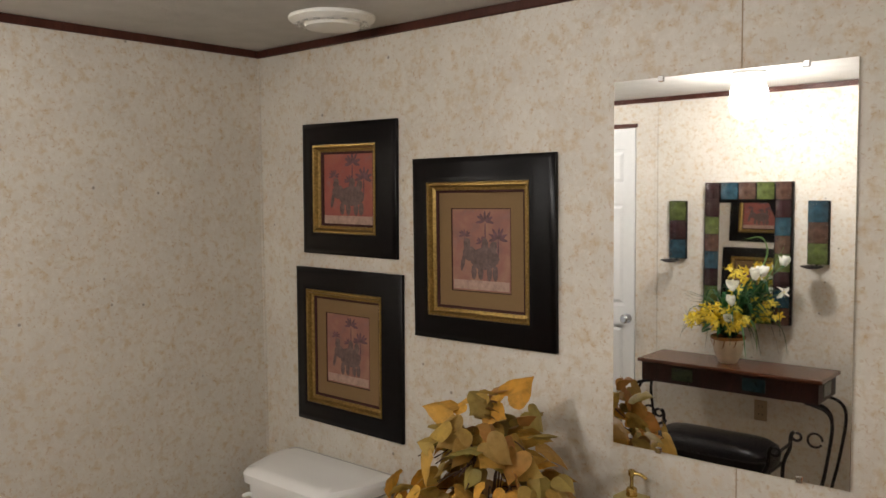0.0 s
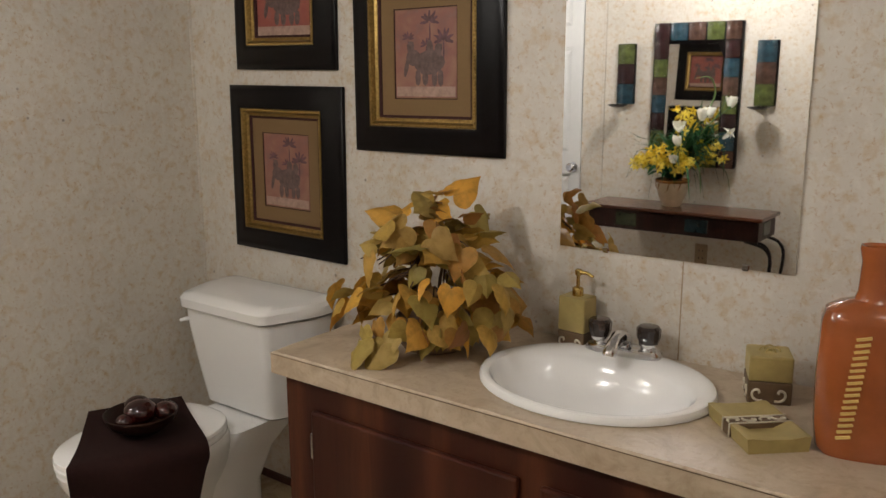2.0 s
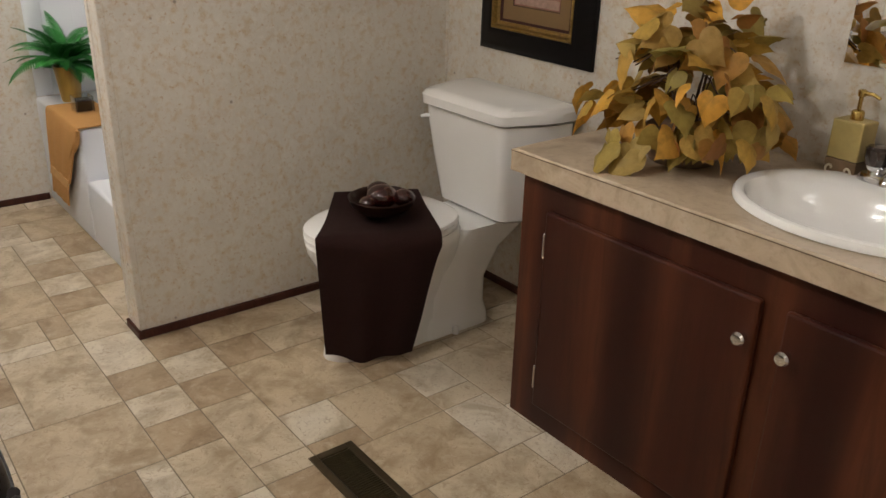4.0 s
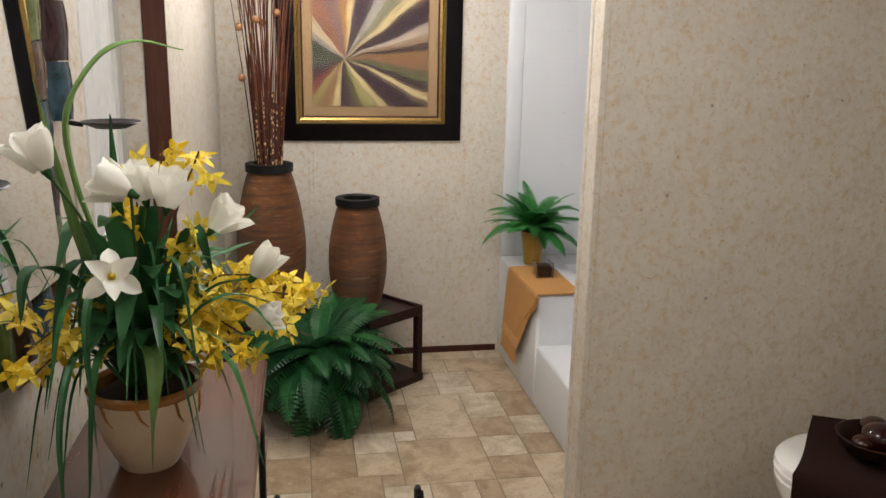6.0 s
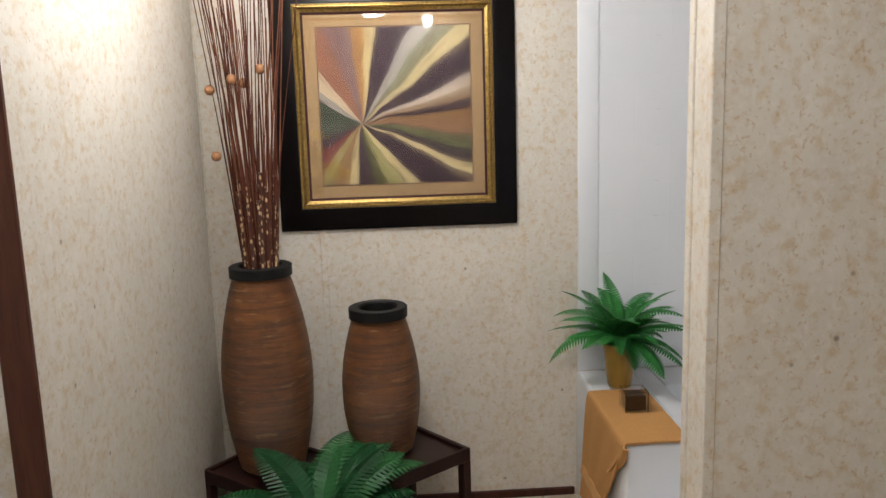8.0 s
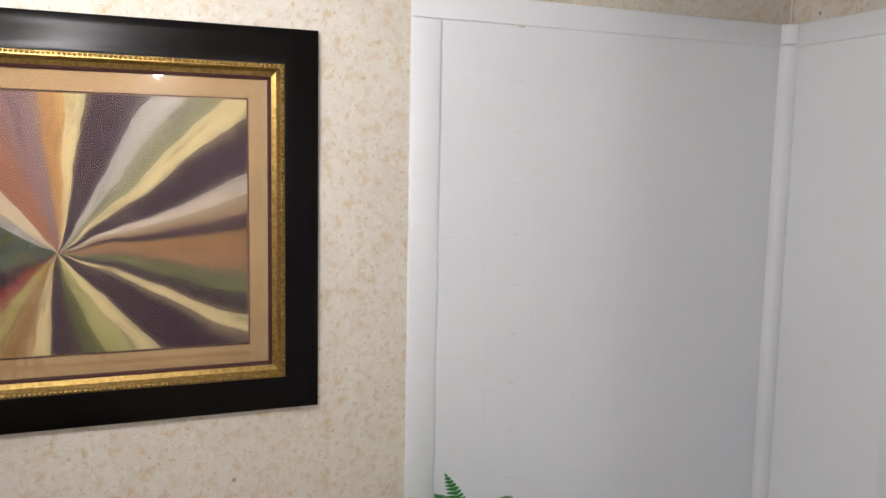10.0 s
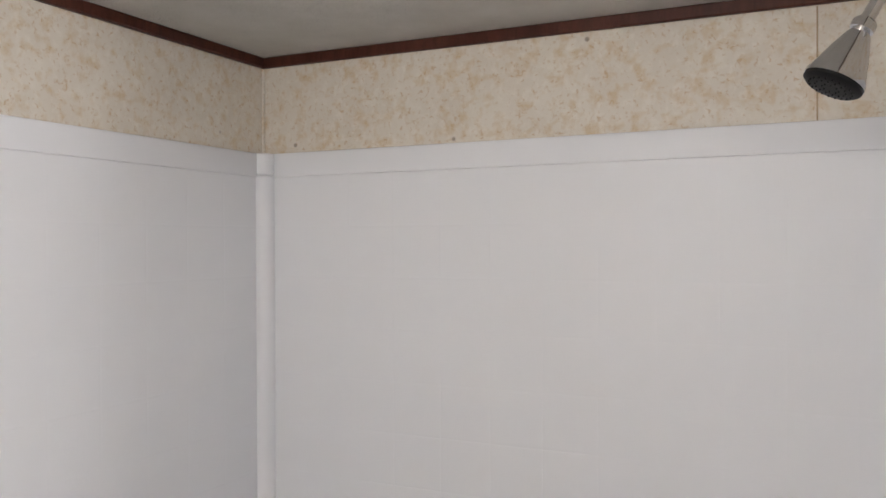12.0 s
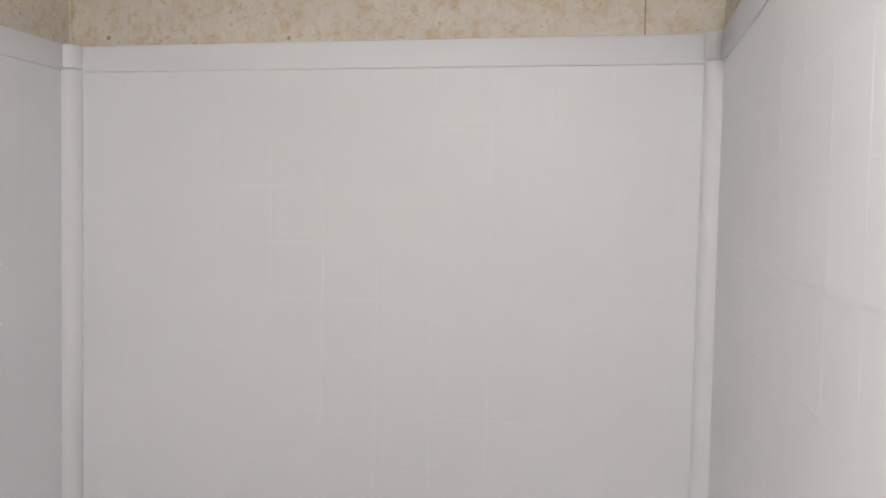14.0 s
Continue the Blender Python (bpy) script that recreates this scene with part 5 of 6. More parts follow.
part("inset_tile", B(CX1 - 0.0215, CX1 - 0.017, -0.68, -0.56, CT - 0.105, CT - 0.035, 0.002), INSETGREEN, ct, "dark coloured glass tile")
for xe, s in ((CX0 + 0.055, -1), (CX1 - 0.055, 1)):
    for y, w in ((CY1 - 0.022, 0.10), (CY1 - 0.075, 0.085), (CY0 + 0.06, 0.10)):
        top_z = CT - 0.126
        pts = [(xe - s * 0.03, y, top_z + 0.001), (xe + s * 0.005, y, top_z - 0.004), (xe + s * w * 0.75, y, top_z - 0.03), (xe + s * w, y, top_z - 0.11), (xe + s * w * 0.7, y, top_z - 0.33), (xe + s * w * 0.35, y, top_z - 0.52), (xe + s * w * 0.6, y, 0.0)]
        part("leg", tube(bmesh.new(), smoothline(pts, 5), 0.0085, 8), IRON, ct, "curved black iron leg", True)
    part("crossbar", tube(bmesh.new(), [(xe + s * 0.025, CY0 + 0.06, 0.17), (xe + s * 0.025, CY1 - 0.06, 0.17)], 0.007, 8), IRON, ct, "", True)
    part("scroll", tube(bmesh.new(), arc((xe + s * 0.01, CY1 - 0.06, 0.50), 0.035, 0, 330, 18), 0.006, 7), IRON, ct, "small iron ring", True)

# bench
be = thing("bench", pose(-1.025, -0.290, 0.0), "black leather cushioned bench with scrolled iron arms", "bench")
bm = loft(bmesh.new(), [oval(a, b, z, 0, 0, 44, 5) for a, b, z in ((0.295, 0.155, 0.385), (0.312, 0.170, 0.395), (0.318, 0.175, 0.44), (0.308, 0.168, 0.475), (0.265, 0.145, 0.500), (0.16, 0.09, 0.511), (0.05, 0.03, 0.513))])
part("cushion", bm, LEATHER, be, "domed black leather cushion", True)
part("piping", tube(bmesh.new(), [Vector(p) for p in oval(0.3165, 0.1735, 0.45, 0, 0, 44, 5)] + [Vector((0.3165, 0, 0.45))], 0.004, 6), LEATHER, be)
bm = bmesh.new()
box(bm, -0.30, 0.30, -0.16, 0.16, 0.365, 0.384, 0.003)
part("seat_frame", bm, IRON, be)
for s in (-1, 1):
    part("arm_bar", tube(bmesh.new(), [(s * 0.335, -0.17, 0.482), (s * 0.335, 0.17, 0.482)], 0.008, 8), IRON, be, "iron arm bar", True)
    for y in (-0.155, 0.155):
        pts = [(s * 0.28, y, 0.0), (s * 0.30, y, 0.18), (s * 0.305, y, 0.37), (s * 0.335, y, 0.46), (s * 0.340, y, 0.525), (s * 0.355, y, 0.548)]
        part("leg", tube(bmesh.new(), smoothline(pts, 5), 0.010, 8), IRON, be, "curved iron leg", True)
        sp = [(s * (0.37 + 0.030 * (1 - t * 0.55) * math.cos(2.6 + 5.6 * t)), y, 0.530 + 0.030 * (1 - t * 0.55) * math.sin(2.6 + 5.6 * t)) for t in [i / 18 for i in range(19)]]
        part("scroll", tube(bmesh.new(), sp, 0.007, 7), IRON, be, "iron scroll", True)

# tile-framed wall mirror
tm = thing("tile_mirror", pose(-1.06, YS + 0.012, 1.405, 1.0, 0, -0.8), "wall mirror in a dark frame of coloured glass tiles", "mirror")
MW, MH = 0.49, 0.78
part("backing", B(-MW / 2, MW / 2, 0.0, 0.026, -MH / 2, MH / 2, 0.004), BLACKWOOD, tm, "dark frame")
part("glass", B(-0.150, 0.150, -0.001, 0.001, -0.295, 0.275, 0.0006), MIRROR, tm).matrix_basis = pose(0, 0.0385, 0, 1.5, 0, -3.2)
rng = random.Random(4)


def bulge(w, h, d):
    bm = bmesh.new()
    n = 6
    g = [[bm.verts.new((-w / 2 + w * i / n, d * (0.35 + 0.65 * math.sin(math.pi * i / n)) * (0.88 + 0.12 * math.sin(math.pi * j / n)) + 0.0012 * math.sin(9.0 * i + 5 * j), -h / 2 + h * j / n)) for i in range(n + 1)] for j in range(n + 1)]
    for a, b in zip(g, g[1:]):
        for i in range(n):
            bm.faces.new((a[i], a[i + 1], b[i + 1], b[i]))
    e = bmesh.ops.extrude_edge_only(bm, edges=[x for x in bm.edges if x.is_boundary])
    for v in [x for x in e["geom"] if isinstance(x, bmesh.types.BMVert)]:
        v.co.y = 0
    return bm


ROWTOP = (0, 1, 2, 3, 2)
COLW = (2, 3, 0, 1, 2, 3, 0)
COLE = (2, 1, 0, 3, 2, 1, 0)
for i in range(5):
    for j in range(8):
        if i in (1, 2, 3) and 0 < j < 7:
            continue
        w = 0.086 if i in (0, 4) else 0.098
        x = (-0.196, -0.100, 0.0, 0.100, 0.196)[i]
        z = -0.342 + j * 0.0977
        o = part("glass_tile", bulge(w - 0.006, 0.095, 0.022), GLASSTILES[(ROWTOP[i] if j == 7 else COLW[j] if i == 0 else COLE[j] if i == 4 else COLW[(i + 2) % 7])], tm, "coloured glass tile", True)
        o.location = (x, 0.0265, z)


# sconces
def sconce(x, order):
    sc = thing("candle_sconce", pose(x, YS + 0.002, 1.522), "coloured glass tile wall sconce with a small iron dish", "sconce", "wall sconces")
    part("backing", B(-0.056, 0.056, 0, 0.010, -0.17, 0.17, 0.003), BLACKWOOD, sc)
    for k, z in zip(order, (0.112, 0.0, -0.112)):
        o = part("glass_tile", bulge(0.100, 0.110, 0.036), GLASSTILES[k], sc, "coloured glass tile", True)
        o.location = (0, 0.0105, z)
    part("arm", tube(bmesh.new(), smoothline([(0, 0.005, -0.155), (0, 0.03, -0.172), (0, 0.06, -0.178)], 5), 0.005, 7), IRON, sc, "", True)
    part("dish", lathe(bmesh.new(), [(0.006, -0.186), (0.03, -0.184), (0.058, -0.172), (0.056, -0.170), (0.03, -0.178), (0.004, -0.180)], 28, 0, 0.112), IRON, sc, "shallow iron dish", True)
    part("spike", lathe(bmesh.new(), [(0.004, -0.181), (0.0025, -0.165), (0.0005, -0.158)], 8, 0, 0.112), IRON, sc)


sconce(-1.475, (3, 0, 1))
sconce(-0.690, (1, 2, 3))
ot = thing("wall_outlet", pose(-0.98, YS + 0.001, 0.52), "tan wall outlet plate under the console table", "outlet")
part("plate", B(-0.036, 0.036, 0, 0.006, -0.058, 0.058, 0.003, 2), m_plain("tan_plastic", (0.30, 0.215, 0.13), 0.5, 30, 0.05), ot)
bm = bmesh.new()
for z in (-0.022, 0.022):
    box(bm, -0.012, -0.008, 0.0055, 0.0066, z - 0.006, z + 0.006)
    box(bm, 0.008, 0.012, 0.0055, 0.0066, z - 0.006, z + 0.006)
part("slots", bm, DARK, ot)

# ---- flower arrangement ----
fl = thing("flower_arrangement", pose(-1.085, -0.640, CT), "artificial white tulips and yellow blossoms in a cream pot", "flower arrangement")
part("pot", lathe(bmesh.new(), [(0.046, 0), (0.050, 0.006), (0.072, 0.055), (0.085, 0.105), (0.088, 0.132)], 36, cap1=False), CERAMIC, fl, "cream ceramic pot", True)
part("rim", lathe(bmesh.new(), [(0.0878, 0.130), (0.092, 0.134), (0.093, 0.143), (0.088, 0.148), (0.079, 0.142), (0.077, 0.12)], 36, cap0=False, cap1=False), GLAZE, fl, "amber glazed rim with drips", True)
for i in range(9):
    bm = bmesh.new()
    a = i * 0.7
    L = 0.02 + 0.03 * ((i * 7) % 5) / 5
    tube(bm, [(0.0890 * math.cos(a), 0.0890 * math.sin(a), 0.132), (0.0865 * math.cos(a + 0.08), 0.0865 * math.sin(a + 0.08), 0.122 - 0.5 * L), (0.0840 * math.cos(a + 0.2), 0.0840 * math.sin(a + 0.2), 0.114 - 0.7 * L)], [0.0028, 0.0022, 0.001], 6)
    part("drip", bm, GLAZE, fl, "amber glaze drip", True)
part("moss", lathe(bmesh.new(), [(0.078, 0.124), (0.06, 0.136), (0.02, 0.144), (0.004, 0.145)], 20), SOIL, fl)
rng = random.Random(21)


def petal(l, w, cup, lift):
    bm = bmesh.new()
    n, m = 6, 4
    g = []
    for i in range(n + 1):
        t = i / n
        ww = w * (math.sin(math.pi * (0.12 + 0.80 * t)) ** 0.8) * (1 if t < 0.97 else 0.25)
        row = []
        for j in range(m + 1):
            s = j / m * 2 - 1
            row.append(bm.verts.new((l * t, s * ww / 2, lift * l * t * t + cup * (s * s) * ww)))
        g.append(row)
    for a, b in zip(g, g[1:]):
        for j in range(m):
            bm.faces.new((a[j], a[j + 1], b[j + 1], b[j]))
    return bm


TULIP = mesh_of(petal(0.054, 0.040, 0.35, 0.10), "petal", PETALWHITE, True)
IRIS = mesh_of(petal(0.034, 0.024, 0.22, -0.7), "petal", PETALWHITE, True)


def star():
    bm = bmesh.new()
    for k in range(5):
        a = 2 * math.pi * k / 5
        c, s = math.cos(a), math.sin(a)
        q = [(0.002, 0, 0), (0.010, -0.0065, 0.003), (0.024, -0.0035, 0.000), (0.028, 0, -0.003), (0.024, 0.0035, 0.0), (0.011, 0.0075, 0.003)]
        bm.faces.new([bm.verts.new((x * c - y * s, x * s + y * c, z)) for x, y, z in q])
    bmesh.ops.create_cone(bm, segments=6, radius1=0.004, radius2=0.002, depth=0.010, cap_ends=True, matrix=Matrix.Translation((0, 0, 0.004)))
    return bm


STARM = mesh_of(star(), "blossom", PETALYELLOW)
CENTRE = (0.0, 0.0, 0.14)
stem_m = m_plain("green_stem", (0.045, 0.12, 0.03), 0.5)


def stem(tip, r=0.0022, bow=0.05):
    mid = Vector(CENTRE).lerp(Vector(tip), 0.55) + Vector((0, 0, bow))
    part("stem", tube(bmesh.new(), smoothline([(tip[0] * 0.12, tip[1] * 0.12, 0.13), mid, tip], 6), r, 5), stem_m, fl, "", True)


def tulip(p, tilt, az, open_=0.0):
    f = part("tulip", lathe(bmesh.new(), [(0.003, -0.012), (0.007, 0.0), (0.004, 0.006)], 8), BLADE, fl, "white tulip bloom")
    f.matrix_basis = Matrix.Translation(p) @ pose(0, 0, 0, 0, tilt, az)
    for k in range(6):
        o = new("petal", TULIP)
        o.parent = f
        inner = k % 2
        o.matrix_basis = pose(0, 0, 0, 0, 0, k * 60) @ pose(0.008 if inner else 0.014, 0, 0.002, 0, -(80 - 34 * open_ - (0 if inner else 9)), 0)
    stem(p)


def iris(p, tilt, az):
    f = part("iris", lathe(bmesh.new(), [(0.003, -0.015), (0.006, 0.0), (0.005, 0.010), (0.002, 0.02)], 8), PETALYELLOW, fl, "white iris bloom with a yellow heart")
    f.matrix_basis = Matrix.Translation(p) @ pose(0, 0, 0, 0, tilt, az)
    for k in range(6):
        o = new("petal", IRIS)
        o.parent = f
        o.matrix_basis = pose(0, 0, 0, 0, 0, k * 60) @ pose(0.004, 0, 0.004, 0, -(6 if k % 2 else 78), 0)
    stem(p)


for p, t, az, op in (((0.17, 0.078, 0.468), 16, 60, 0.3), ((0.150, 0.047, 0.475), 14, -40, 0.2), ((0.180, 0.034, 0.490), 60, -90, 0.5), ((0.075, 0.128, 0.415), 42, 85, 0.5), ((0.095, 0.188, 0.345), 38, 95, 0.0),
                     ((0.07, 0.175, 0.262), 70, 75, 0.0), ((0.270, -0.045, 0.535), 24, -70, 0.4)):
    tulip(p, t, az, op)
iris((0.288, 0.025, 0.402), 66, 15)


def spray(a, b, n, spread, droop=0.05):
    """A twig from a to b, thick with yellow blossoms."""
    A, Bv = Vector(a), Vector(b)
    m = A.lerp(Bv, 0.5) + Vector((0, 0, droop))
    line = smoothline([A, m, Bv], 8)
    part("twig", tube(bmesh.new(), line, 0.0016, 5), STEM, fl, "thin brown twig", True)
    for i in range(n):
        lo = 0.80 if b[2] > 0.39 else 0.42
        f = lo + (1 - lo) * (i + rng.random()) / n
        p = line[min(int(f * (len(line) - 1)), len(line) - 1)] + Vector((rng.gauss(0, spread), rng.gauss(0, spread), rng.gauss(0, spread)))
        o = new("blossom", STARM)
        o.parent = fl
        sc = rng.uniform(0.85, 1.22)
        o.matrix_basis = Matrix.Translation(p) @ pose(0, 0, 0, rng.uniform(-80, 80), rng.uniform(-80, 80), rng.uniform(0, 360)) @ Matrix.Diagonal((sc, sc, sc, 1))


for a, b, n in (((0.02, 0.02, 0.2), (0.07, 0.063, 0.548), 4), ((0.02, 0.02, 0.2), (0.07, 0.113, 0.533), 5), ((0.02, 0.0, 0.2), (0.07, 0.026, 0.522), 4), ((0.02, 0, 0.2), (0.13, 0.007, 0.45), 3), ((0.0, 0.03, 0.2), (0.07, 0.095, 0.40), 5),
                ((0.0, 0.04, 0.2), (-0.085, 0.285, 0.250), 20), ((0.0, 0.05, 0.2), (-0.04, 0.235, 0.275), 12), ((0.0, 0.05, 0.2), (-0.01, 0.175, 0.32), 7), ((0.02, 0.05, 0.2), (0.01, 0.272, 0.215), 8), ((0.03, 0.03, 0.2), (0.11, 0.178, 0.205), 12),
                ((0.03, 0.03, 0.2), (0.08, 0.157, 0.255), 12), ((0.03, 0.02, 0.2), (0.13, 0.097, 0.255), 10), ((0.03, 0.03, 0.2), (0.11, 0.13, 0.225), 10), ((0.03, 0.02, 0.2), (0.09, 0.11, 0.285), 8), ((0.03, -0.02, 0.2), (0.19, -0.085, 0.33), 5),
                ((0.03, -0.02, 0.2), (0.21, -0.105, 0.285), 12), ((0.03, -0.02, 0.18), (0.235, -0.117, 0.235), 9), ((-0.02, 0, 0.18), (-0.24, 0.0, 0.20), 12), ((-0.02, 0.02, 0.2), (-0.19, 0.12, 0.235), 8)):
    spray(a, b, n, 0.016)


def blade(pts, w, fold=0.25):
    """A long ribbon leaf through points."""
    bm = bmesh.new()
    L = smoothline(pts, 6)
    rows = []
    for i, p in enumerate(L):
        t = i / (len(L) - 1)
        d = (L[min(i + 1, len(L) - 1)] - L[max(i - 1, 0)]).normalized()
        s = d.cross(Vector((0, 0, 1)))
        s = s.normalized() if s.length > 0.05 else Vector((1, 0, 0))
        u = s.cross(d)
        ww = w * min(1, 0.45 + 2.2 * t) * (1 - t ** 3.2) / 1.0 + 0.0006
        rows.append([bm.verts.new(p + s * ww / 2 + u * fold * ww / 2), bm.verts.new(p), bm.verts.new(p - s * ww / 2 + u * fold * ww / 2)])
    for a, b in zip(rows, rows[1:]):
        for j in range(2):
            bm.faces.new((a[j], a[j + 1], b[j + 1], b[j]))
    return bm


# the tall arching blade and the long ones round it
part("blade", tube(bmesh.new(), smoothline([(0.01, -0.01, 0.14), (0.07, -0.038, 0.385), (0.150, -0.044, 0.506), (0.190, -0.037, 0.598), (0.190, 0.005, 0.668), (0.170, 0.05, 0.691), (0.130, 0.106, 0.680)], 6), [0.0042] * 20 + [0.0034] * 8 + [0.0025 - 0.0002 * i for i in range(9)], 6), LIGHTBLADE, fl, "long arching green blade", True)
for pts, w, mt in (([(0.02, -0.02, 0.14), (0.12, -0.045, 0.38), (0.205, -0.042, 0.485), (0.275, -0.049, 0.645)], 0.016, LIGHTBLADE), ([(0.02, 0, 0.14), (0.10, 0.0, 0.40), (0.150, 0.008, 0.595)], 0.020, BLADE), ([(0.0, -0.02, 0.14), (0.12, -0.06, 0.34), (0.24, -0.085, 0.40), (0.28, -0.09, 0.34)], 0.026, BLADE),
                   ([(0.02, 0.0, 0.14), (0.16, -0.01, 0.36), (0.25, -0.02, 0.33), (0.27, -0.015, 0.16)], 0.014, BLADE), ([(0.02, 0.01, 0.14), (0.10, 0.03, 0.24), (0.155, 0.045, 0.21), (0.17, 0.035, 0.07)], 0.030, LIGHTBLADE),
                   ([(0.02, 0.02, 0.14), (0.10, 0.08, 0.27), (0.09, 0.15, 0.315), (0.04, 0.235, 0.275)], 0.016, BLADE), ([(0.02, -0.02, 0.14), (0.16, -0.05, 0.26), (0.26, -0.06, 0.20), (0.30, -0.055, 0.06)], 0.012, BLADE)):
    part("blade", blade(pts, w, 0.4), mt, fl, "", True)
for i in range(60):
    a = rng.uniform(0, 2 * math.pi)
    L = rng.uniform(0.14, 0.30)
    h = rng.uniform(0.05, 0.26)
    end = rng.uniform(-0.24, 0.05)
    w = rng.choice((0.004, 0.005, 0.006, 0.009, 0.014, 0.024))
    c, s = math.cos(a), math.sin(a)
    sy = 0.85 if s > 0 else 0.60
    p = [(0.03 * c, 0.03 * s, 0.15), (0.35 * L * c, 0.35 * L * s * sy, 0.16 + h * 0.8), (0.75 * L * c, 0.75 * L * s * sy, 0.15 + h), (L * c, L * s * sy, max(0.02, 0.15 + h + end * 0.9))]
    part("blade", blade(p, w), BLADE, fl, "", True)
for i in range(38):
    a = rng.uniform(0, 2 * math.pi)
    L = rng.uniform(0.12, 0.22)
    z = rng.uniform(0.18, 0.31)
    c, s = math.cos(a), math.sin(a)
    sy = 0.9 if s > 0 else 0.62
    part("leaf", blade([(0.2 * L * c, 0.2 * L * s * sy, 0.15), (0.6 * L * c, 0.6 * L * s * sy, z), (L * c, L * s * sy, z + rng.uniform(-0.05, 0.06))], rng.uniform(0.03, 0.052)), BLADE, fl, "", True)

for i in range(30):
    a = rng.uniform(0, 2 * math.pi)
    L = rng.uniform(0.07, 0.16)
    z = rng.uniform(0.27, 0.43)
    c, s = math.cos(a), math.sin(a)
    part("leaf", blade([(0.03 + 0.2 * L * c, 0.02 + 0.2 * L * s, 0.16), (0.06 + 0.6 * L * c, 0.03 + 0.6 * L * s, z), (0.08 + L * c, 0.035 + 0.9 * L * s, z + rng.uniform(-0.07, 0.05))], rng.uniform(0.022, 0.042)), BLADE, fl, "", True)

# ---- stands, vases and the large fern by the west wall ----
def stand(at, h, label):
    st = thing("plant_stand", at, label, "plant stand", "vase stands")
    a, b = 0.165, 0.165
    part("top", B(-a + 0.016, a - 0.016, -b + 0.016, b - 0.016, h - 0.030, h - 0.012), ESPRESSO, st)
    bm = bmesh.new()
    for x0, x1, y0, y1 in ((-a, a, -b, -b + 0.016), (-a, a, b - 0.016, b), (-a, -a + 0.016, -b + 0.016, b - 0.016), (a - 0.016, a, -b + 0.016, b - 0.016)):
        box(bm, x0, x1, y0, y1, h - 0.045, h, 0.002)
    part("rim", bm, ESPRESSO, st)
    for x in (-1, 1):
        for y in (-1, 1):
            part("leg", B(x * a - (0.032 if x > 0 else 0), x * a + (0.032 if x < 0 else 0), y * b - (0.032 if y > 0 else 0), y * b + (0.032 if y < 0 else 0), 0.040, h - 0.0455, 0.002), ESPRESSO, st)
    bm = bmesh.new()
    box(bm, -a - 0.004, a + 0.004, -b - 0.004, b + 0.004, 0.0, 0.0395, 0.003)
    part("base", bm, ESPRESSO, st)
    return st


SA, SB = pose(-3.325, -0.075, 0, 0, 0, 38), pose(-3.36, -0.515, 0, 0, 0, -38)
stand(SA, 0.365, "dark espresso wooden open cube plant stand")
stand(SB, 0.320, "dark espresso wooden open cube plant stand")


def vase(at, h, r, rt, label):
    v = thing("rattan_vase", at, label, "floor vase", "rattan vases")
    prof = [(rt * 0.82, 0.0), (rt * 0.9, 0.01)]
    for i in range(1, 96):
        t = i / 96
        prof.append((rt * 0.86 + (r - rt * 0.86) * math.sin(math.pi * min(1, 0.08 + 0.90 * t)) ** 0.85 + (0.0004 if i % 2 else -0.0003) + 0.0007 * math.sin(i * 1.7) * math.sin(i * 0.23), 0.01 + t * (h - 0.05)))
    prof.append((rt * 0.90, h - 0.036))
    part("body", lathe(bmesh.new(), prof, 40, cap1=False), RATTAN, v, "brown wound rattan body", True)
    part("rim", lathe(bmesh.new(), [(rt * 0.9, h - 0.036), (rt, h - 0.034), (rt, h - 0.002), (rt * 0.97, h), (rt * 0.70, h), (rt * 0.66, h - 0.006), (rt * 0.62, h - 0.15)], 40, cap0=False, cap1=True), RATTAN_DARK, v, "black rim")
    return v


vase(pose(-3.36, -0.512, 0.3085), 0.700, 0.150, 0.102, "tall brown wound rattan floor vase with a black rim")
vase(pose(-3.34, -0.135, 0.3535), 0.505, 0.130, 0.097, "shorter brown wound rattan vase with a black rim")

rng = random.Random(5)
rd = thing("dried_reeds", pose(-3.36, -0.512, 0.90), "bundle of dark red dried reeds with small round pods", "dried reeds")
for i in range(64):
    a, rr0 = rng.uniform(0, 2 * math.pi), rng.uniform(0.0, 0.05)
    lean = rng.uniform(0.02, 0.15)
    b = a + rng.uniform(-0.6, 0.6)
    top_z = rng.uniform(0.85, 1.30)
    pts = [(rr0 * math.cos(a), rr0 * math.sin(a), -0.02), (rr0 * 1.3 * math.cos(a) + 0.3 * lean * math.cos(b), rr0 * 1.3 * math.sin(a) + 0.3 * lean * math.sin(b), top_z * 0.45), (max(-0.24, (rr0 + lean) * math.cos(b)), max(-0.25, (rr0 + lean) * math.sin(b)), top_z)]
    part("reed", tube(bmesh.new(), smoothline(pts, 5), [0.0024 if i % 3 else 0.0032] * 6 + [0.0016] * 5, 5), REED, rd)
for i in range(15):
    a, rr0 = rng.uniform(0, 2 * math.pi), rng.uniform(0.01, 0.055)
    hh = rng.uniform(0.30, 0.42)
    part("patterned_reed", tube(bmesh.new(), [(rr0 * math.cos(a), rr0 * math.sin(a), 0), (1.35 * rr0 * math.cos(a), 1.35 * rr0 * math.sin(a), hh)], [0.008, 0.0075], 8), SPOTREED, rd, "speckled reed")
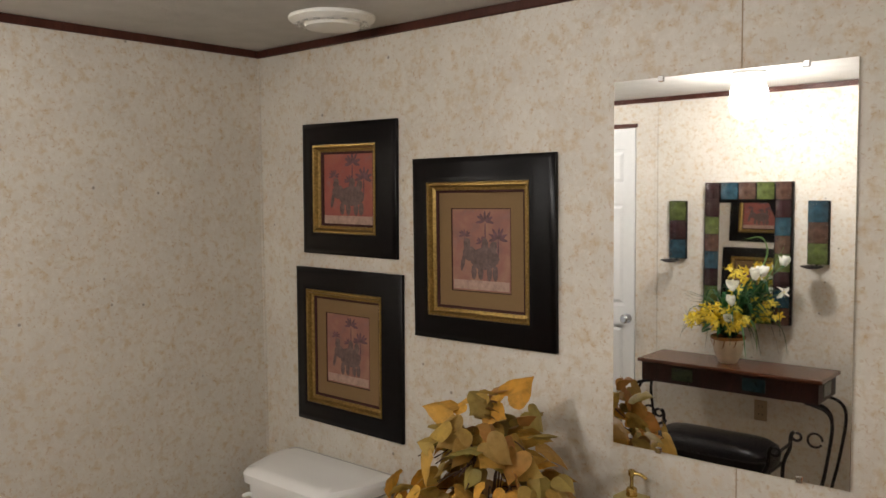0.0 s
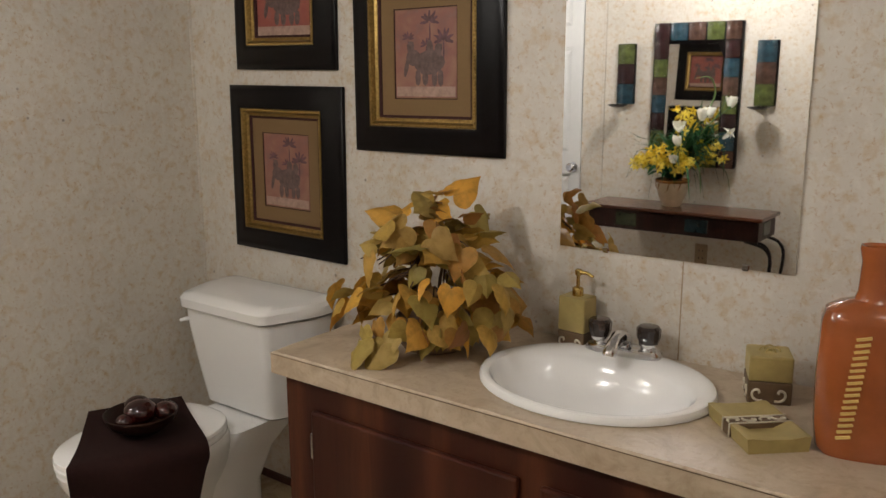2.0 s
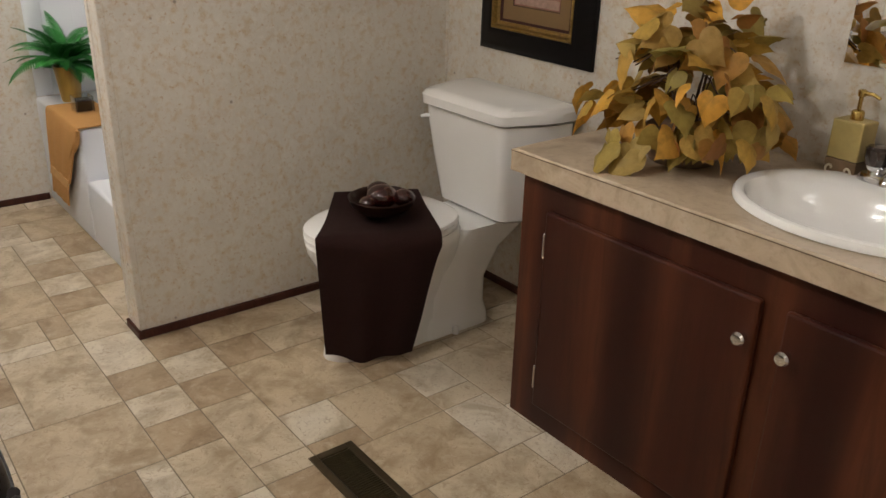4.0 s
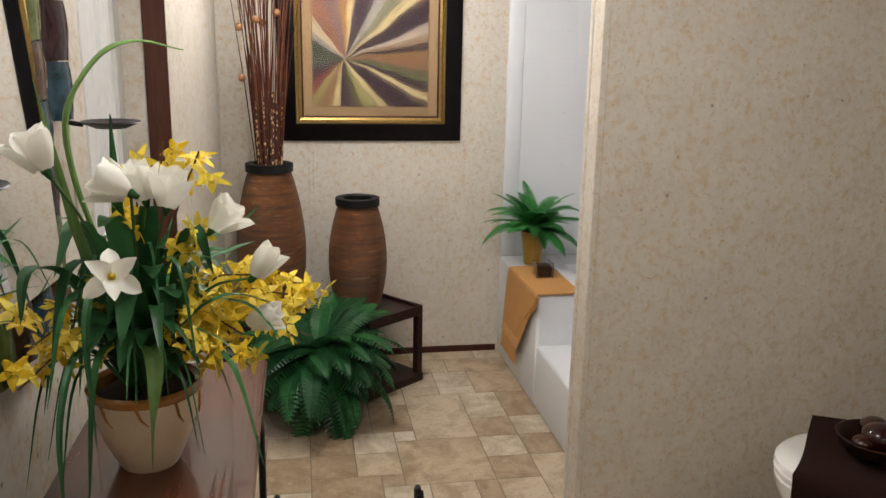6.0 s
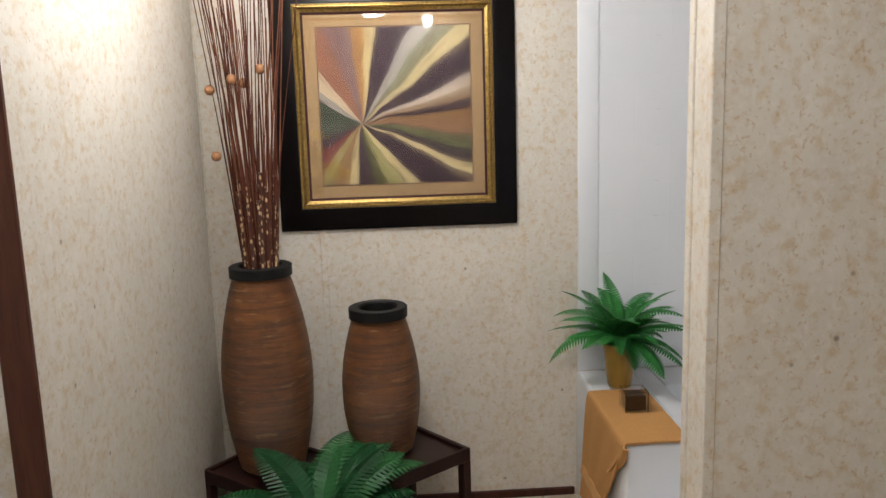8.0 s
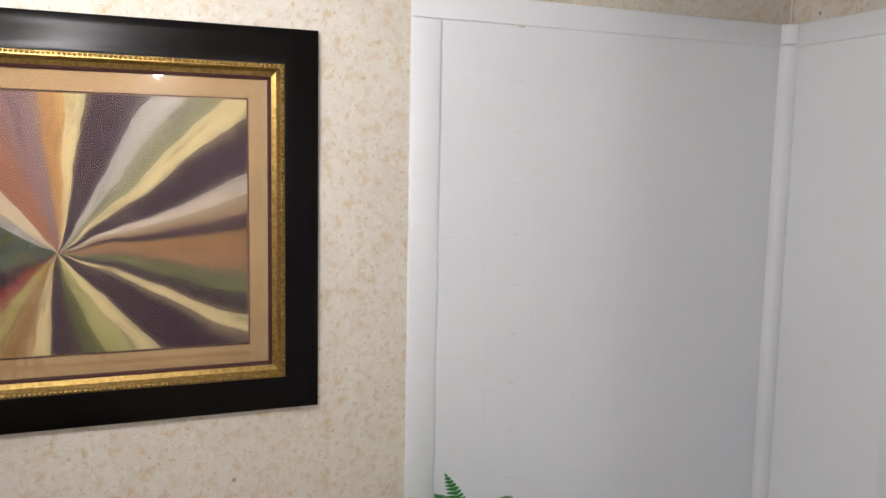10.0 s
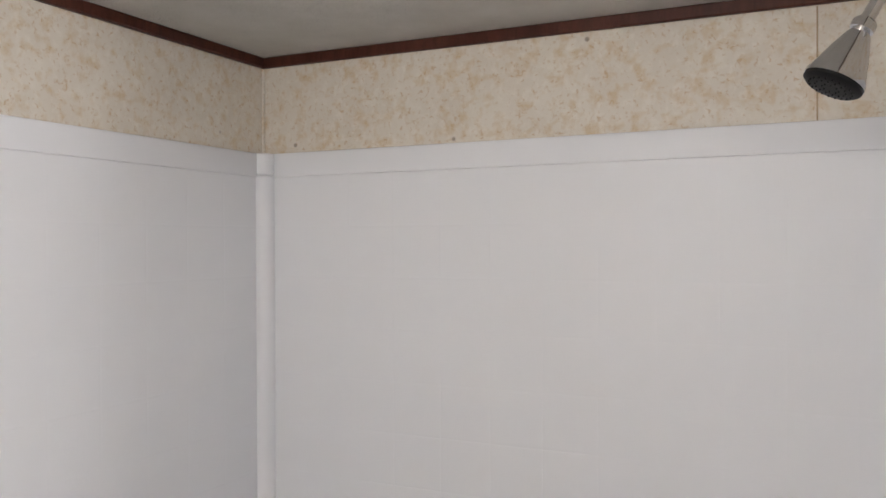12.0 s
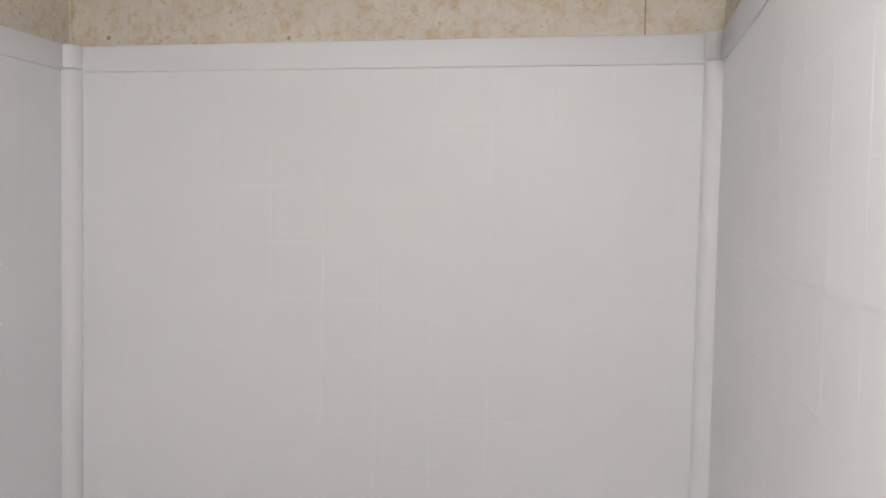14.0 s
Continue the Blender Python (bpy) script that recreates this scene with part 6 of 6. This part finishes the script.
for x, y, z in ((0.09, -0.095, 0.47), (0.09, -0.10, 0.67), (0.06, 0.05, 0.73), (0.10, -0.03, 0.70), (0.02, -0.01, 0.69)):
    bm = bmesh.new()
    bmesh.ops.create_uvsphere(bm, u_segments=14, v_segments=9, radius=0.016, matrix=Matrix.Translation((x, y, z)))
    part("pod", bm, m_plain("pod_brown", (0.24, 0.105, 0.04), 0.6, 60, 0.25, 0.2), rd, "small round brown pod", True)

rng = random.Random(9)
bf = thing("floor_fern", pose(-3.02, -0.33, 0.0), "large dark green fern in a low pot on the floor", "potted plant")
part("pot", lathe(bmesh.new(), [(0.075, 0), (0.08, 0.01), (0.095, 0.14), (0.10, 0.16), (0.09, 0.158), (0.085, 0.14)], 24), RATTAN_DARK, bf, "low dark pot", True)
fern(bf, rng, 84, FERNDARK, (0.32, 0.47), 0.090, 0.22, -6, 76, (1.2, 2.2))

# ---- floor tiles, on a half-module lattice ----
U, UY = 0.0845, 0.0825
GX, GY = -1.516, 0.460
CREAM, TAN, MID, PALE = (0.63, 0.56, 0.45, 1), (0.40, 0.30, 0.195, 1), (0.50, 0.40, 0.275, 1), (0.55, 0.46, 0.335, 1)
taken = {}
tiles = []


def lay(i, j, w, h, c):
    tiles.append((i, j, w, h, c))
    for a in range(i, i + w):
        for b in range(j, j + h):
            taken[(a, b)] = 1


# the sheet's pattern comes round again every twelve units
MOTIF = ((-7, -2, 3, 2, CREAM), (-4, -2, 2, 2, TAN), (-4, 0, 2, 2, CREAM), (-2, 0, 2, 2, TAN), (-2, -2, 2, 2, CREAM), (0, -2, 2, 2, TAN), (-7, -5, 5, 3, PALE), (-2, -6, 4, 4, MID), (0, 0, 4, 2, PALE),
         (2, 2, 2, 2, CREAM), (-2, 2, 4, 4, MID), (-7, 0, 3, 2, TAN), (-4, 2, 2, 2, TAN), (2, -2, 3, 2, PALE), (-10, -7, 2, 2, CREAM), (2, 4, 3, 3, MID), (-7, 7, 3, 2, CREAM), (-7, 2, 3, 5, MID), (-4, 4, 2, 4, PALE))
for sh in (0, -12, 12, 24):
    for i, j, w, h, c in MOTIF:
        if all((a + sh, b) not in taken for a in range(i, i + w) for b in range(j, j + h)):
            lay(i + sh, j, w, h, c)
rng = random.Random(3)
I0, I1 = math.floor((XW - GX) / U), math.ceil((XE - GX) / U)
J0, J1 = math.floor((YS - GY) / UY), math.ceil((YN - GY) / UY)
SHAPES = [(4, 4), (4, 2), (2, 4), (5, 3), (3, 4), (4, 3), (2, 2), (2, 2), (2, 2), (3, 2), (4, 4)]
for j in range(J0, J1):
    for i in range(I0, I1):
        if (i, j) in taken:
            continue
        order = SHAPES[:]
        rng.shuffle(order)
        for w, h in order + [(2, 2), (2, 1), (1, 2), (1, 1)]:
            if all((a, b) not in taken for a in range(i, i + w) for b in range(j, j + h)) and i + w <= I1 + 3 and j + h <= J1 + 3:
                c = rng.choice((CREAM, TAN, CREAM, PALE)) if w * h <= 6 else rng.choice((MID, MID, PALE, TAN))
                lay(i, j, w, h, c)
                break
for i, j, w, h, c in tiles:
    x0, x1 = max(GX + i * U, XW - 0.02), min(GX + (i + w) * U, XE + 0.02)
    y0, y1 = max(GY + j * UY, YS - 0.02), min(GY + (j + h) * UY, YN + 0.02)
    if x1 - x0 < 0.01 or y1 - y0 < 0.01:
        continue
    cx, cy, e = (x0 + x1) / 2, (y0 + y1) / 2, 0.0019
    a, b = (x1 - x0) / 2 - e, (y1 - y0) / 2 - e
    me = bpy.data.meshes.new("tile")
    vs = [(sx * (a - q), sy * (b - q), z) for q, z in ((0, -0.0025), (0, -0.0008), (0.0012, 0.0)) for sx, sy in ((-1, -1), (1, -1), (1, 1), (-1, 1))]
    fs = [(k * 4 + m, k * 4 + (m + 1) % 4, k * 4 + 4 + (m + 1) % 4, k * 4 + 4 + m) for k in (0, 1) for m in range(4)] + [(8, 9, 10, 11)]
    me.from_pydata(vs, [], fs)
    me.materials.append(TILE)
    o = new("tile", me)
    o.parent = floor_ob
    o.location = (cx, cy, 0)
    o.color = c
